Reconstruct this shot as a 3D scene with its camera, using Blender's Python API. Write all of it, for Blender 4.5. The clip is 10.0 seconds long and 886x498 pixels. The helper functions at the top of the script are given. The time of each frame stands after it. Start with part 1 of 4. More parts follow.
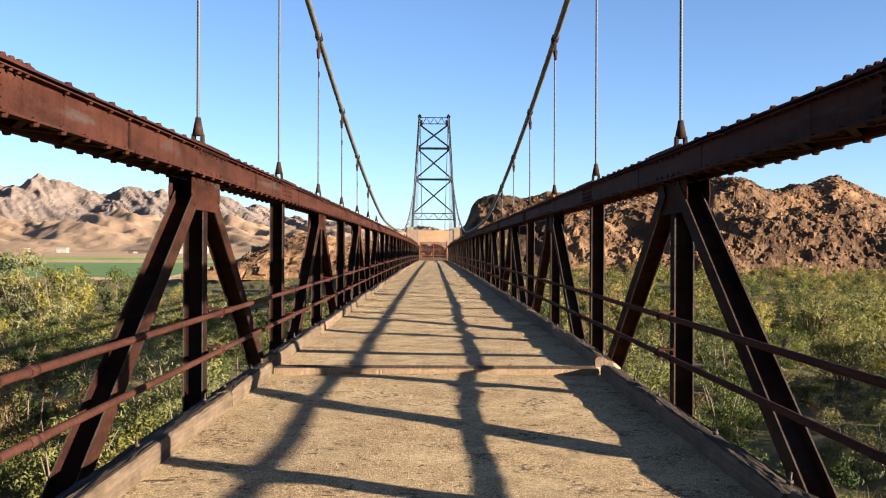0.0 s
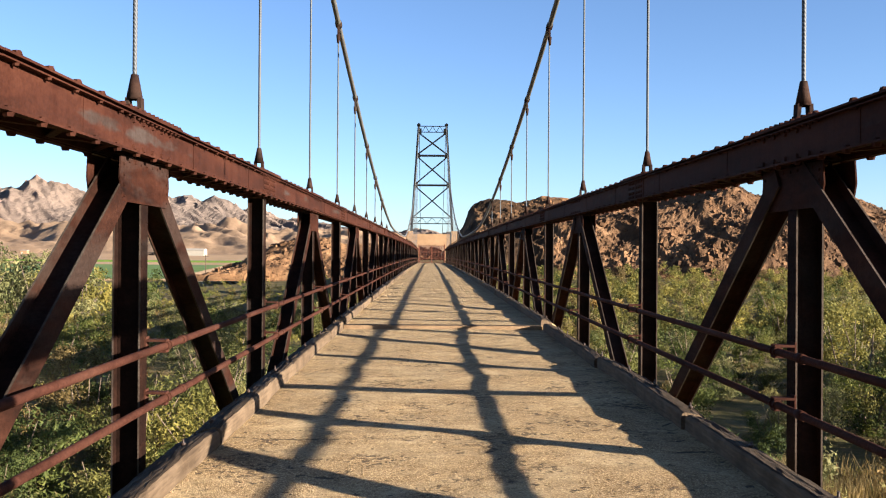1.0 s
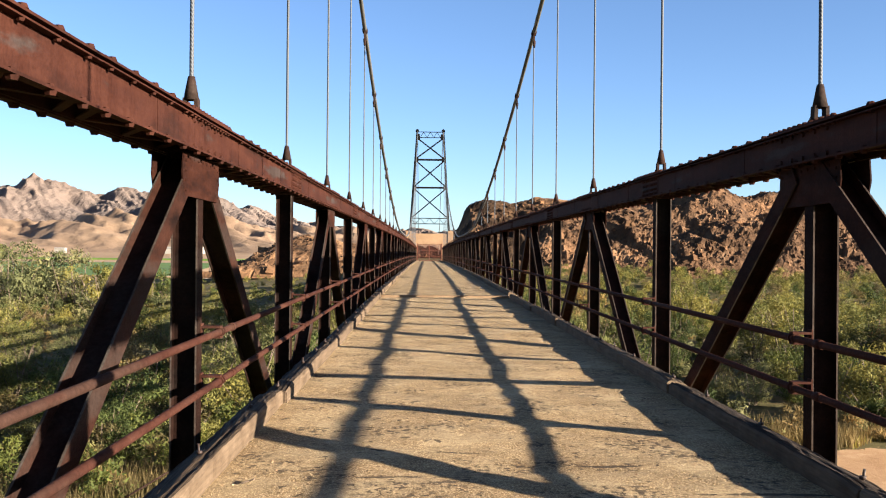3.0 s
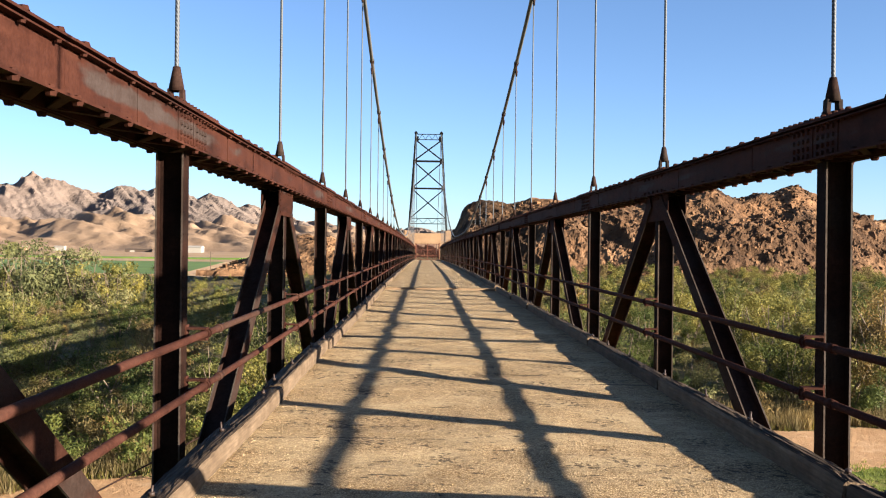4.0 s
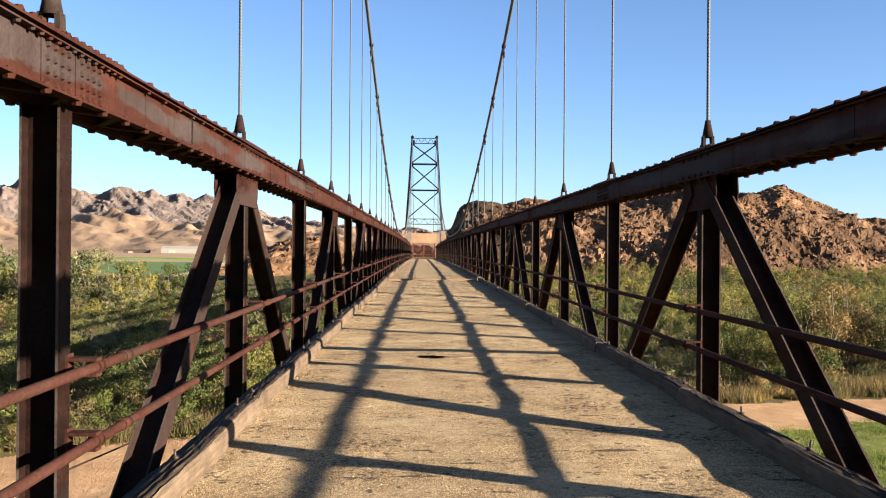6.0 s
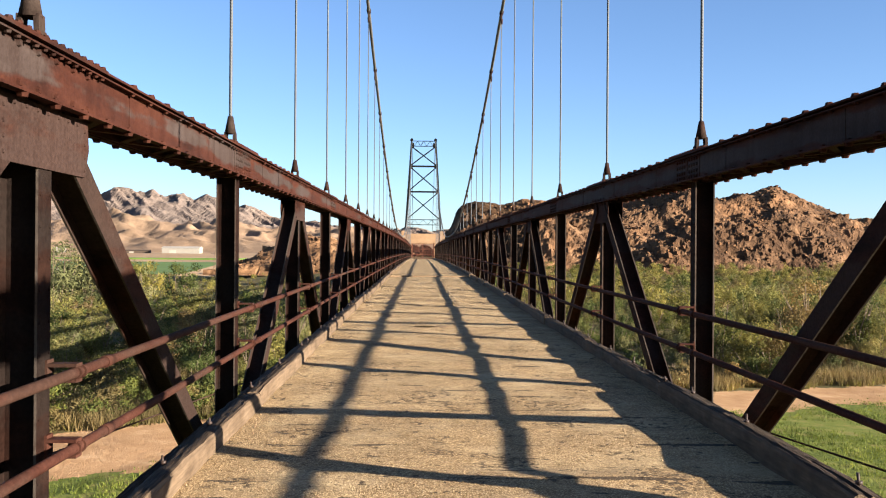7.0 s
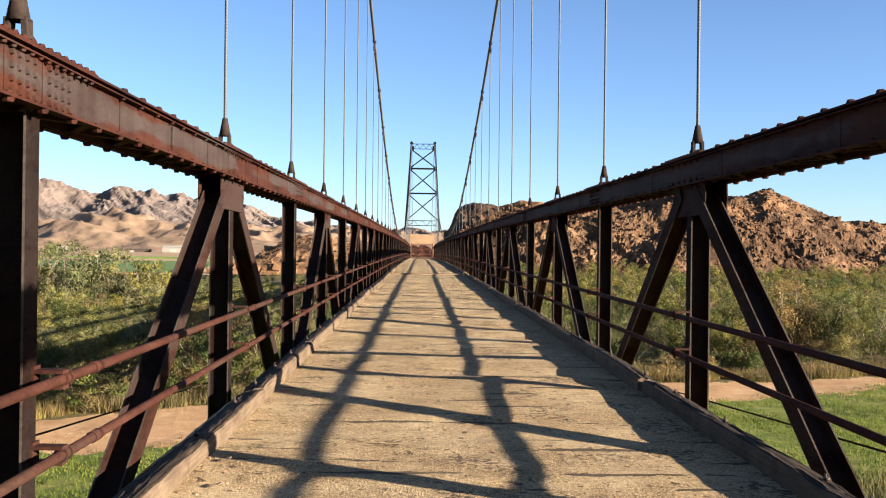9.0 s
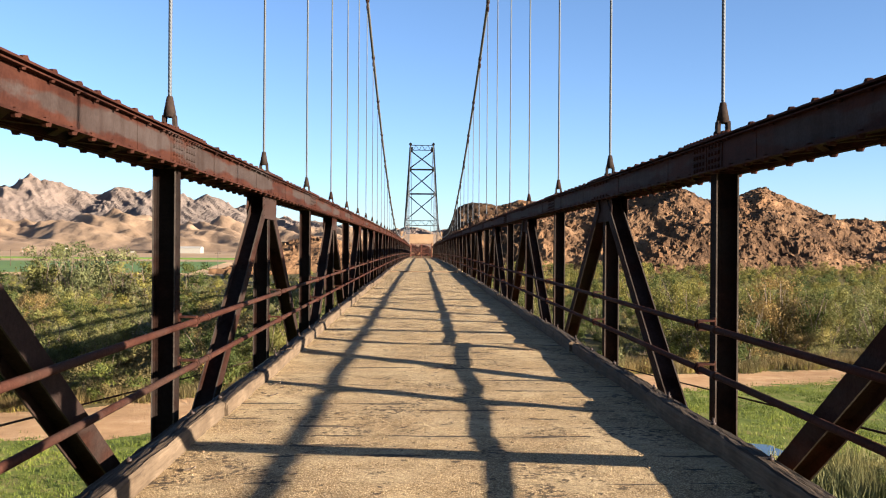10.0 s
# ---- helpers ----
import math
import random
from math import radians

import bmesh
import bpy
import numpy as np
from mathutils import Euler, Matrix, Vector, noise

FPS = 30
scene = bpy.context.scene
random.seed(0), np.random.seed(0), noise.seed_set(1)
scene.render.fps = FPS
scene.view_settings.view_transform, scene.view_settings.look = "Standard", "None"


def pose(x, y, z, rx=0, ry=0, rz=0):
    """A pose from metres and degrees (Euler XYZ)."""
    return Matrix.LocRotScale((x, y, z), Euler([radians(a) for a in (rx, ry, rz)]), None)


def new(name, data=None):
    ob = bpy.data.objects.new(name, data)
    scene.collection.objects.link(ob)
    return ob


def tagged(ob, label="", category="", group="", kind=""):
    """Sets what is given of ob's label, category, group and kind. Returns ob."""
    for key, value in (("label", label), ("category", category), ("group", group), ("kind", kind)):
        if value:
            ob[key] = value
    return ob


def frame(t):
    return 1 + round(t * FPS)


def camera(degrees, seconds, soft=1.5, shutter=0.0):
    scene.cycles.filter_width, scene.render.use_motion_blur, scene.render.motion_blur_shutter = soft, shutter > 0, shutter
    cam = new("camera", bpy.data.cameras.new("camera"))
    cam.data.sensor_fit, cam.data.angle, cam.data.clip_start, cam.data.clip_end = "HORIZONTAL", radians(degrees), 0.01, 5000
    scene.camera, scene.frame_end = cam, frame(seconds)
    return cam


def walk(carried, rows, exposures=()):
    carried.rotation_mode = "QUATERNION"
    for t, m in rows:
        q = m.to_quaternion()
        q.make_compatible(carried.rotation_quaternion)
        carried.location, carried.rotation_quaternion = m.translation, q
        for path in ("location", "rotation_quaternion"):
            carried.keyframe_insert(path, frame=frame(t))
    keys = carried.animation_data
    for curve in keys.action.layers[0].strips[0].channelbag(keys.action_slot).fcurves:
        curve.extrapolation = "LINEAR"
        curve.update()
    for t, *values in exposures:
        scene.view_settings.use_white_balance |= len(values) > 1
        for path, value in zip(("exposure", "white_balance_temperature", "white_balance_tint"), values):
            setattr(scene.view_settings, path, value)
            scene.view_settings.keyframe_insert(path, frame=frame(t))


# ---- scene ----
cam = camera(50.0, 10.0, soft=1.12)
# seconds, x, y, z, yaw, pitch, roll
ROWS = [
    (0, -0.074, -10.822, 1.696, -0.60, 0.07, -0.26),
    (0.5, -0.055, -15.778, 1.697, -0.67, 0.13, -0.27),
    (1, -0.324, -19.100, 1.707, -0.78, 0.24, -0.43),
    (1.5, -0.772, -21.718, 1.688, -0.86, 0.22, -0.75),
    (2, -0.835, -24.599, 1.642, -0.91, 0.23, -0.51),
    (2.5, -0.758, -27.755, 1.607, -0.99, 0.21, -0.50),
    (4, -0.675, -36.186, 1.556, -1.13, 0.15, -0.72),
    (4.5, -0.845, -38.093, 1.518, -1.23, 0.14, -0.78),
    (5, -0.817, -39.944, 1.498, -1.27, 0.13, -0.75),
    (5.5, -0.720, -42.182, 1.478, -1.28, 0.13, -0.53),
    (7, -0.533, -50.633, 1.451, -1.35, 0.13, -0.44),
    (7.5, -0.628, -52.254, 1.478, -1.35, 0.16, -0.57),
    (8, -0.740, -53.221, 1.476, -1.36, 0.14, -0.65),
    (8.5, -0.626, -54.503, 1.462, -1.33, 0.15, -0.72),
    (9, -0.481, -56.242, 1.452, -1.39, 0.15, -0.68),
    (9.5, -0.307, -58.365, 1.425, -1.34, 0.16, -0.13),
    (10, -0.270, -60.293, 1.417, -1.38, 0.12, -0.42),
]
walk(cam, [(t, pose(x, y, z, 90 + pitch, roll, yaw)) for t, x, y, z, yaw, pitch, roll in ROWS])

# ---- light ----
world = bpy.data.worlds.new("world")
scene.world = world
world.use_nodes = True
wn = world.node_tree.nodes
sky = wn.new("ShaderNodeTexSky")
sky.sky_type = "NISHITA"
sky.sun_disc = False
SUN_TRAVEL = Vector((-1.0, 0.511, -0.247)).normalized()
sky.sun_elevation = math.asin(-SUN_TRAVEL.z)
sky.sun_rotation = math.atan2(-SUN_TRAVEL.x, -SUN_TRAVEL.y)
sky.air_density, sky.dust_density, sky.ozone_density = 0.70, 0.40, 2.9
wn["Background"].inputs["Strength"].default_value = 0.050
tint = wn.new("ShaderNodeMix")                 # colour balance that takes a little green out of the sky
tint.data_type, tint.blend_type = "RGBA", "MULTIPLY"
tint.inputs[0].default_value = 1.0
tint.inputs[7].default_value = (0.955, 0.94, 0.985, 1)
world.node_tree.links.new(sky.outputs[0], tint.inputs[6])
world.node_tree.links.new(tint.outputs[2], wn["Background"].inputs[0])
sun = new("sun", bpy.data.lights.new("sun", "SUN"))
sun.data.energy, sun.data.angle, sun.data.color = 5.0, radians(0.55), (1.0, 0.915, 0.795)
sun.rotation_mode = "QUATERNION"
sun.rotation_quaternion = SUN_TRAVEL.to_track_quat("-Z", "Y")
scene.view_settings.exposure = 2.42

# ---- helpers of this scene ----
P = 5.651            # panel length
HALF = 2.75          # truss plane from the middle
rnd = random.Random(7)


def camber(y):
    """Height of the deck above its level at y = 0."""
    return 3.5e-5 * (2500.0 - (y - 50.0) ** 2)


def slope(y):
    return -7.0e-5 * (y - 50.0)


def box(bm, x0, x1, y0, y1, z0, z1):
    v = [bm.verts.new((x, y, z)) for x in (x0, x1) for y in (y0, y1) for z in (z0, z1)]
    for f in ((0, 1, 3, 2), (4, 6, 7, 5), (0, 4, 5, 1), (2, 3, 7, 6), (0, 2, 6, 4), (1, 5, 7, 3)):
        bm.faces.new([v[i] for i in f])
    return v


def rod(bm, a, b, r0, r1=None, n=8, caps=True):
    """A round bar from a to b, tapering from r0 to r1."""
    a, b = Vector(a), Vector(b)
    r1 = r0 if r1 is None else r1
    u, w = (b - a).orthogonal().normalized(), None
    w = (b - a).normalized().cross(u)
    rings = []
    for c, r in ((a, r0), (b, r1)):
        rings.append([bm.verts.new(c + r * (math.cos(2 * math.pi * i / n) * u + math.sin(2 * math.pi * i / n) * w)) for i in range(n)])
    for i in range(n):
        bm.faces.new((rings[0][i], rings[0][(i + 1) % n], rings[1][(i + 1) % n], rings[1][i])).smooth = True
    if caps:
        bm.faces.new(rings[0][::-1])
        bm.faces.new(rings[1])


def bar(bm, a, b, w, t, side):
    """A flat or square bar from a to b: w across along side, t thick."""
    a, b, side = Vector(a), Vector(b), Vector(side).normalized()
    d = (b - a).normalized()
    side = (side - side.dot(d) * d).normalized()
    n = d.cross(side)
    v = [bm.verts.new(c + sw * w / 2 * side + st * t / 2 * n) for c in (a, b) for sw in (-1, 1) for st in (-1, 1)]
    for f in ((0, 1, 3, 2), (4, 6, 7, 5), (0, 4, 5, 1), (2, 3, 7, 6), (0, 2, 6, 4), (1, 5, 7, 3)):
        bm.faces.new([v[i] for i in f])


def rivet(bm, c, n, r=0.022):
    """A round rivet head on a face with the normal n."""
    c, n = Vector(c), Vector(n)
    u = n.orthogonal().normalized()
    w = n.cross(u)
    low = [bm.verts.new(c + r * (math.cos(k * math.pi / 3) * u + math.sin(k * math.pi / 3) * w)) for k in range(6)]
    mid = [bm.verts.new(c + 0.7 * r * n + 0.72 * r * (math.cos(k * math.pi / 3) * u + math.sin(k * math.pi / 3) * w)) for k in range(6)]
    for k in range(6):
        bm.faces.new((low[k], low[(k + 1) % 6], mid[(k + 1) % 6], mid[k]))
    bm.faces.new(mid)


def prism(bm, outline, x0, x1):
    """An outline of (y, z) points made thick from x0 to x1."""
    a = [bm.verts.new((x0, y, z)) for y, z in outline]
    b = [bm.verts.new((x1, y, z)) for y, z in outline]
    bm.faces.new(a)
    bm.faces.new(b[::-1])
    for i in range(len(a)):
        j = (i + 1) % len(a)
        bm.faces.new((a[i], b[i], b[j], a[j]))


def mesh_of(name, bm, mat):
    bmesh.ops.recalc_face_normals(bm, faces=bm.faces)
    me = bpy.data.meshes.new(name)
    bm.to_mesh(me)
    bm.free()
    for m in (mat if isinstance(mat, (list, tuple)) else [mat]):
        me.materials.append(m)
    return me


def place(name, me, parent=None, m=None, label=""):
    ob = new(name, me)
    if parent is not None:
        ob.parent = parent
    if m is not None:
        ob.matrix_basis = m
    return tagged(ob, label) if label else ob


def part(name, bm, mat, parent=None, label="", m=None):
    return place(name, mesh_of(name, bm, mat), parent, m, label)


# ---- materials ----
def material(name):
    mat = bpy.data.materials.new(name)
    mat.use_nodes = True
    nt = mat.node_tree
    return mat, nt, nt.nodes["Principled BSDF"], nt.links.new


def node(nt, kind, **values):
    n = nt.nodes.new(kind)
    for k, v in values.items():
        n.inputs[k.replace("_", " ")].default_value = v
    return n


def ramp(nt, stops):
    r = nt.nodes.new("ShaderNodeValToRGB")
    e = r.color_ramp.elements
    e[0].position, e[0].color = stops[0][0], (*stops[0][1], 1)
    e[1].position, e[1].color = stops[-1][0], (*stops[-1][1], 1)
    for p, c in stops[1:-1]:
        x = e.new(p)
        x.color = (*c, 1)
    return r


def mix(nt, link, a, b, fac, blend="MIX"):
    m = nt.nodes.new("ShaderNodeMix")
    m.data_type, m.blend_type = "RGBA", blend
    for s, v in ((6, a), (7, b), (0, fac)):
        if isinstance(v, (tuple, float, int)):
            m.inputs[s].default_value = (*v, 1) if isinstance(v, tuple) else v
        else:
            link(v, m.inputs[s])
    return m.outputs[2]


def coords(nt, link, scale=(1, 1, 1), kind="object"):
    if kind == "world":
        src = nt.nodes.new("ShaderNodeNewGeometry").outputs["Position"]
    else:
        src = nt.nodes.new("ShaderNodeTexCoord").outputs["Object"]
    mp = nt.nodes.new("ShaderNodeMapping")
    mp.inputs["Scale"].default_value = scale
    link(src, mp.inputs["Vector"])
    return mp.outputs[0]


def noise_fac(nt, link, vec, scale, detail=6.0, rough=0.6):
    n = node(nt, "ShaderNodeTexNoise", Scale=scale, Detail=detail, Roughness=rough)
    link(vec, n.inputs["Vector"])
    return n.outputs[0]


def bump(nt, link, bsdf, height, strength, dist):
    b = node(nt, "ShaderNodeBump", Strength=strength, Distance=dist)
    link(height, b.inputs["Height"])
    link(b.outputs[0], bsdf.inputs["Normal"])
    return b


def rust_material(name, dark, mid, light, paint, bare=0.5, rough=0.72):
    """Rust of three tones, with flakes of old dull paint left on it, lengthwise."""
    mat, nt, bsdf, link = material(name)
    v = coords(nt, link, (1, 1, 1), "world")
    along = coords(nt, link, (1, 0.4, 1.5), "world")
    big = ramp(nt, [(0.32, dark), (0.5, mid), (0.68, light)])
    link(noise_fac(nt, link, along, 2.3, 9, 0.68), big.inputs[0])
    left = ramp(nt, [(bare - 0.05, (0, 0, 0)), (bare + 0.04, (0.85, 0.85, 0.85))])
    # more paint is left towards the near end of the bridge
    geo = nt.nodes.new("ShaderNodeSeparateXYZ")
    link(v, geo.inputs[0])
    keep = nt.nodes.new("ShaderNodeMapRange")
    for k, q in enumerate((-46.0, -4.0, 0.012, -0.075), 1):
        keep.inputs[k].default_value = q
    link(geo.outputs[1], keep.inputs[0])
    total = nt.nodes.new("ShaderNodeMath")
    link(noise_fac(nt, link, along, 1.0, 10, 0.64), total.inputs[0])
    link(keep.outputs[0], total.inputs[1])
    link(total.outputs[0], left.inputs[0])
    c = mix(nt, link, big.outputs[0], paint, left.outputs[0])
    fine = ramp(nt, [(0.35, (0.5, 0.47, 0.45)), (0.65, (1.3, 1.25, 1.2))])
    link(noise_fac(nt, link, v, 34, 6, 0.7), fine.inputs[0])
    run = ramp(nt, [(0.40, (0.55, 0.48, 0.45)), (0.54, (1.05, 1.05, 1.05))])
    link(noise_fac(nt, link, coords(nt, link, (7, 7, 0.9), "world"), 1.3, 5, 0.6), run.inputs[0])
    c = mix(nt, link, c, fine.outputs[0], 0.6, "MULTIPLY")
    c = mix(nt, link, c, run.outputs[0], 0.2, "MULTIPLY")
    link(c, bsdf.inputs["Base Color"])
    bsdf.inputs["Roughness"].default_value = rough
    bsdf.inputs["Specular IOR Level"].default_value = 0.02
    bump(nt, link, bsdf, noise_fac(nt, link, v, 60, 6, 0.7), 0.35, 0.01)
    return mat


RUST = rust_material("rusted_steel", (0.0060, 0.0036, 0.0031), (0.026, 0.0095, 0.0060), (0.042, 0.016, 0.010), (0.033, 0.0215, 0.0180), 0.48)


def chord_material():
    """Dull brown-grey paint down the middle of the web, rust along both flanges and in patches."""
    mat, nt, bsdf, link = material("painted_chord_steel")
    v = coords(nt, link, (1, 1, 1), "world")
    along = coords(nt, link, (1, 0.35, 1.6), "world")
    sep = nt.nodes.new("ShaderNodeSeparateXYZ")
    link(coords(nt, link), sep.inputs[0])
    mid = nt.nodes.new("ShaderNodeMath")
    mid.operation = "SUBTRACT"
    link(sep.outputs[2], mid.inputs[0])
    mid.inputs[1].default_value = 2.640
    off = nt.nodes.new("ShaderNodeMath")
    off.operation = "ABSOLUTE"
    link(mid.outputs[0], off.inputs[0])
    edge = nt.nodes.new("ShaderNodeMapRange")
    for k, q in enumerate((0.02, 0.15, -0.07, 0.13), 1):
        edge.inputs[k].default_value = q
    link(off.outputs[0], edge.inputs[0])
    # more paint is gone towards the far end of the bridge
    place_y = nt.nodes.new("ShaderNodeSeparateXYZ")
    link(v, place_y.inputs[0])
    gone = nt.nodes.new("ShaderNodeMapRange")
    for k, q in enumerate((-38.0, -10.0, -0.01, 0.13), 1):
        gone.inputs[k].default_value = q
    link(place_y.outputs[1], gone.inputs[0])
    total = noise_fac(nt, link, along, 1.15, 9, 0.62)
    for extra in (edge.outputs[0], gone.outputs[0]):
        add = nt.nodes.new("ShaderNodeMath")
        link(total, add.inputs[0])
        link(extra, add.inputs[1])
        total = add.outputs[0]
    rust = ramp(nt, [(0.30, (0.014, 0.0060, 0.0043)), (0.48, (0.033, 0.0108, 0.0066)), (0.66, (0.047, 0.0160, 0.0093))])
    link(noise_fac(nt, link, along, 2.6, 8, 0.66), rust.inputs[0])
    paint = ramp(nt, [(0.35, (0.029, 0.0195, 0.0162)), (0.62, (0.042, 0.0305, 0.0265))])
    link(noise_fac(nt, link, along, 1.9, 6, 0.6), paint.inputs[0])
    left = ramp(nt, [(0.455, (1, 1, 1)), (0.515, (0.08, 0.08, 0.08))])
    link(total, left.inputs[0])
    c = mix(nt, link, rust.outputs[0], paint.outputs[0], left.outputs[0])
    run = ramp(nt, [(0.38, (0.68, 0.60, 0.56)), (0.55, (1.04, 1.04, 1.04))])
    link(noise_fac(nt, link, coords(nt, link, (5, 5, 0.6), "world"), 1.3, 5, 0.6), run.inputs[0])
    fleck = ramp(nt, [(0.36, (0.62, 0.58, 0.55)), (0.6, (1.15, 1.12, 1.1))])
    link(noise_fac(nt, link, v, 38, 6, 0.7), fleck.inputs[0])
    c = mix(nt, link, mix(nt, link, c, run.outputs[0], 0.5, "MULTIPLY"), fleck.outputs[0], 0.55, "MULTIPLY")
    link(c, bsdf.inputs["Base Color"])
    bsdf.inputs["Roughness"].default_value = 0.7
    bsdf.inputs["Specular IOR Level"].default_value = 0.03
    bump(nt, link, bsdf, noise_fac(nt, link, v, 45, 6, 0.7), 0.3, 0.008)
    return mat


CHORD_STEEL = chord_material()
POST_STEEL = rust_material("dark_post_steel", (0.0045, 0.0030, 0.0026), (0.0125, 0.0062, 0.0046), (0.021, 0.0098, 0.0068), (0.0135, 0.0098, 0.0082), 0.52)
DIAGONAL_STEEL = rust_material("dull_diagonal_steel", (0.0055, 0.0035, 0.0030), (0.0230, 0.0095, 0.0064), (0.038, 0.0155, 0.0100), (0.028, 0.0185, 0.0150), 0.49)
PIPE = rust_material("rusted_pipe", (0.022, 0.009, 0.0065), (0.042, 0.0165, 0.0115), (0.056, 0.025, 0.017), (0.038, 0.021, 0.0155), 0.55)
ROPE_RUST = rust_material("socket_steel", (0.012, 0.008, 0.007), (0.027, 0.0145, 0.011), (0.042, 0.025, 0.019), (0.030, 0.022, 0.018), 0.5)
TOWER = rust_material("tower_paint", (0.004, 0.0045, 0.005), (0.007, 0.0075, 0.008), (0.011, 0.011, 0.011), (0.007, 0.0075, 0.008))
# paler steel that paints a sunlit highlight on the flange edges
LIT_EDGE = rust_material("sunlit_edge_steel", (0.026, 0.018, 0.014), (0.046, 0.034, 0.027), (0.068, 0.053, 0.044), (0.056, 0.045, 0.037))
GATE = rust_material("gate_steel", (0.07, 0.024, 0.017), (0.11, 0.042, 0.028), (0.14, 0.06, 0.04), (0.10, 0.05, 0.035))


def rope_material(name, colour, twist):
    mat, nt, bsdf, link = material(name)
    v = coords(nt, link, (1, 1, 1))
    w = node(nt, "ShaderNodeTexWave", Scale=twist, Distortion=0.0)
    w.bands_direction = "DIAGONAL"
    link(v, w.inputs["Vector"])
    c = ramp(nt, [(0.2, tuple(0.45 * a for a in colour)), (0.65, colour)])
    link(w.outputs[1], c.inputs[0])
    n = ramp(nt, [(0.35, (0.72, 0.70, 0.68)), (0.65, (1.1, 1.1, 1.1))])
    link(noise_fac(nt, link, v, 1.2, 4, 0.6), n.inputs[0])
    link(mix(nt, link, c.outputs[0], n.outputs[0], 0.8, "MULTIPLY"), bsdf.inputs["Base Color"])
    bsdf.inputs["Metallic"].default_value = 0.0
    bsdf.inputs["Roughness"].default_value = 0.65
    bump(nt, link, bsdf, w.outputs[1], 0.4, 0.004)
    return mat


ROPE = rope_material("wire_rope", (0.060, 0.065, 0.072), 17)
CABLE = rope_material("main_cable_wire", (0.098, 0.094, 0.086), 9)


def deck_material():
    """Worn asphalt with pale gravel, cracked along the planks below."""
    mat, nt, bsdf, link = material("gravel_asphalt")
    v = coords(nt, link, (1, 1, 1), "world")

    def m2(op, a, b):
        m = nt.nodes.new("ShaderNodeMath")
        m.operation = op
        for k, q in enumerate((a, b)):
            if isinstance(q, (int, float)):
                m.inputs[k].default_value = q
            else:
                link(q, m.inputs[k])
        return m.outputs[0]

    vor = node(nt, "ShaderNodeTexVoronoi", Scale=72.0)
    link(v, vor.inputs["Vector"])
    stone = ramp(nt, [(0.0, (0.247, 0.178, 0.102)), (0.25, (0.427, 0.314, 0.185)), (0.6, (0.531, 0.4, 0.243)), (0.85, (0.599, 0.471, 0.303)), (1.0, (0.654, 0.542, 0.383))])
    link(vor.outputs["Color"], stone.inputs[0])
    # dark binder in the gaps, deepened to paint in the stones' self-shadow
    gap = ramp(nt, [(0.22, (1, 1, 1)), (0.60, (0.36, 0.31, 0.255))])
    link(vor.outputs["Distance"], gap.inputs[0])
    c = mix(nt, link, stone.outputs[0], gap.outputs[0], 0.9, "MULTIPLY")
    # sandy stretches where fines cover the gravel
    fines = ramp(nt, [(0.46, (0, 0, 0)), (0.62, (0.6, 0.6, 0.6))])
    link(noise_fac(nt, link, v, 1.1, 6, 0.68), fines.inputs[0])
    c = mix(nt, link, c, (0.40, 0.312, 0.196), fines.outputs[0])
    for scale, lo, hi, a, z in ((0.7, 0.3, 0.72, (0.78, 0.75, 0.71), (1.10, 1.07, 1.02)), (3.4, 0.36, 0.64, (0.80, 0.77, 0.72), (1.12, 1.10, 1.05)),
                                (26, 0.38, 0.60, (0.78, 0.75, 0.71), (1.18, 1.17, 1.15)), (170, 0.3, 0.7, (0.72, 0.70, 0.68), (1.28, 1.27, 1.24))):
        r = ramp(nt, [(lo, a), (hi, z)])
        link(noise_fac(nt, link, v, scale, 6, 0.65), r.inputs[0])
        c = mix(nt, link, c, r.outputs[0], 0.85, "MULTIPLY")
    # cracks over the plank joints, broken up along their length
    sep = nt.nodes.new("ShaderNodeSeparateXYZ")
    link(v, sep.inputs[0])
    wob = m2("MULTIPLY", noise_fac(nt, link, coords(nt, link, (1, 1, 1), "world"), 2.4, 9, 0.78), 0.13)
    row = m2("FRACT", m2("ADD", m2("MULTIPLY", sep.outputs[1], 2.3), m2("MULTIPLY", wob, 2.3)), 0.0)
    line = m2("ABSOLUTE", m2("SUBTRACT", row, 0.5), 0.0)
    mask = noise_fac(nt, link, coords(nt, link, (0.75, 2.4, 1), "world"), 1.15, 6, 0.66)
    old = nt.nodes.new("ShaderNodeMapRange")                           # the surfacing is most broken at the near end
    for k, q in enumerate((-47.0, -33.0, 0.512, 0.59), 1):
        old.inputs[k].default_value = q
    link(sep.outputs[1], old.inputs[0])
    width = m2("MULTIPLY", m2("SUBTRACT", mask, old.outputs[0]), 1.25)
    crack = m2("LESS_THAN", line, width)
    # crumbled places, in clusters, and single pits
    area = ramp(nt, [(0.53, (0, 0, 0)), (0.61, (1, 1, 1))])
    link(noise_fac(nt, link, v, 1.3, 5, 0.62), area.inputs[0])
    pit = ramp(nt, [(0.525, (0, 0, 0)), (0.54, (1, 1, 1))])
    link(noise_fac(nt, link, v, 17, 5, 0.62), pit.inputs[0])
    single = ramp(nt, [(0.638, (0, 0, 0)), (0.655, (1, 1, 1))])
    link(noise_fac(nt, link, v, 8, 4, 0.6), single.inputs[0])
    pits = m2("MAXIMUM", m2("MULTIPLY", m2("MULTIPLY", pit.outputs[0], area.outputs[0]), 0.8), m2("MULTIPLY", single.outputs[0], 0.8))
    dark = m2("MAXIMUM", m2("MULTIPLY", crack, 0.85), pits)
    c = mix(nt, link, c, (0.03182, 0.02201, 0.01523), dark)
    link(c, bsdf.inputs["Base Color"])
    bsdf.inputs["Roughness"].default_value = 0.93
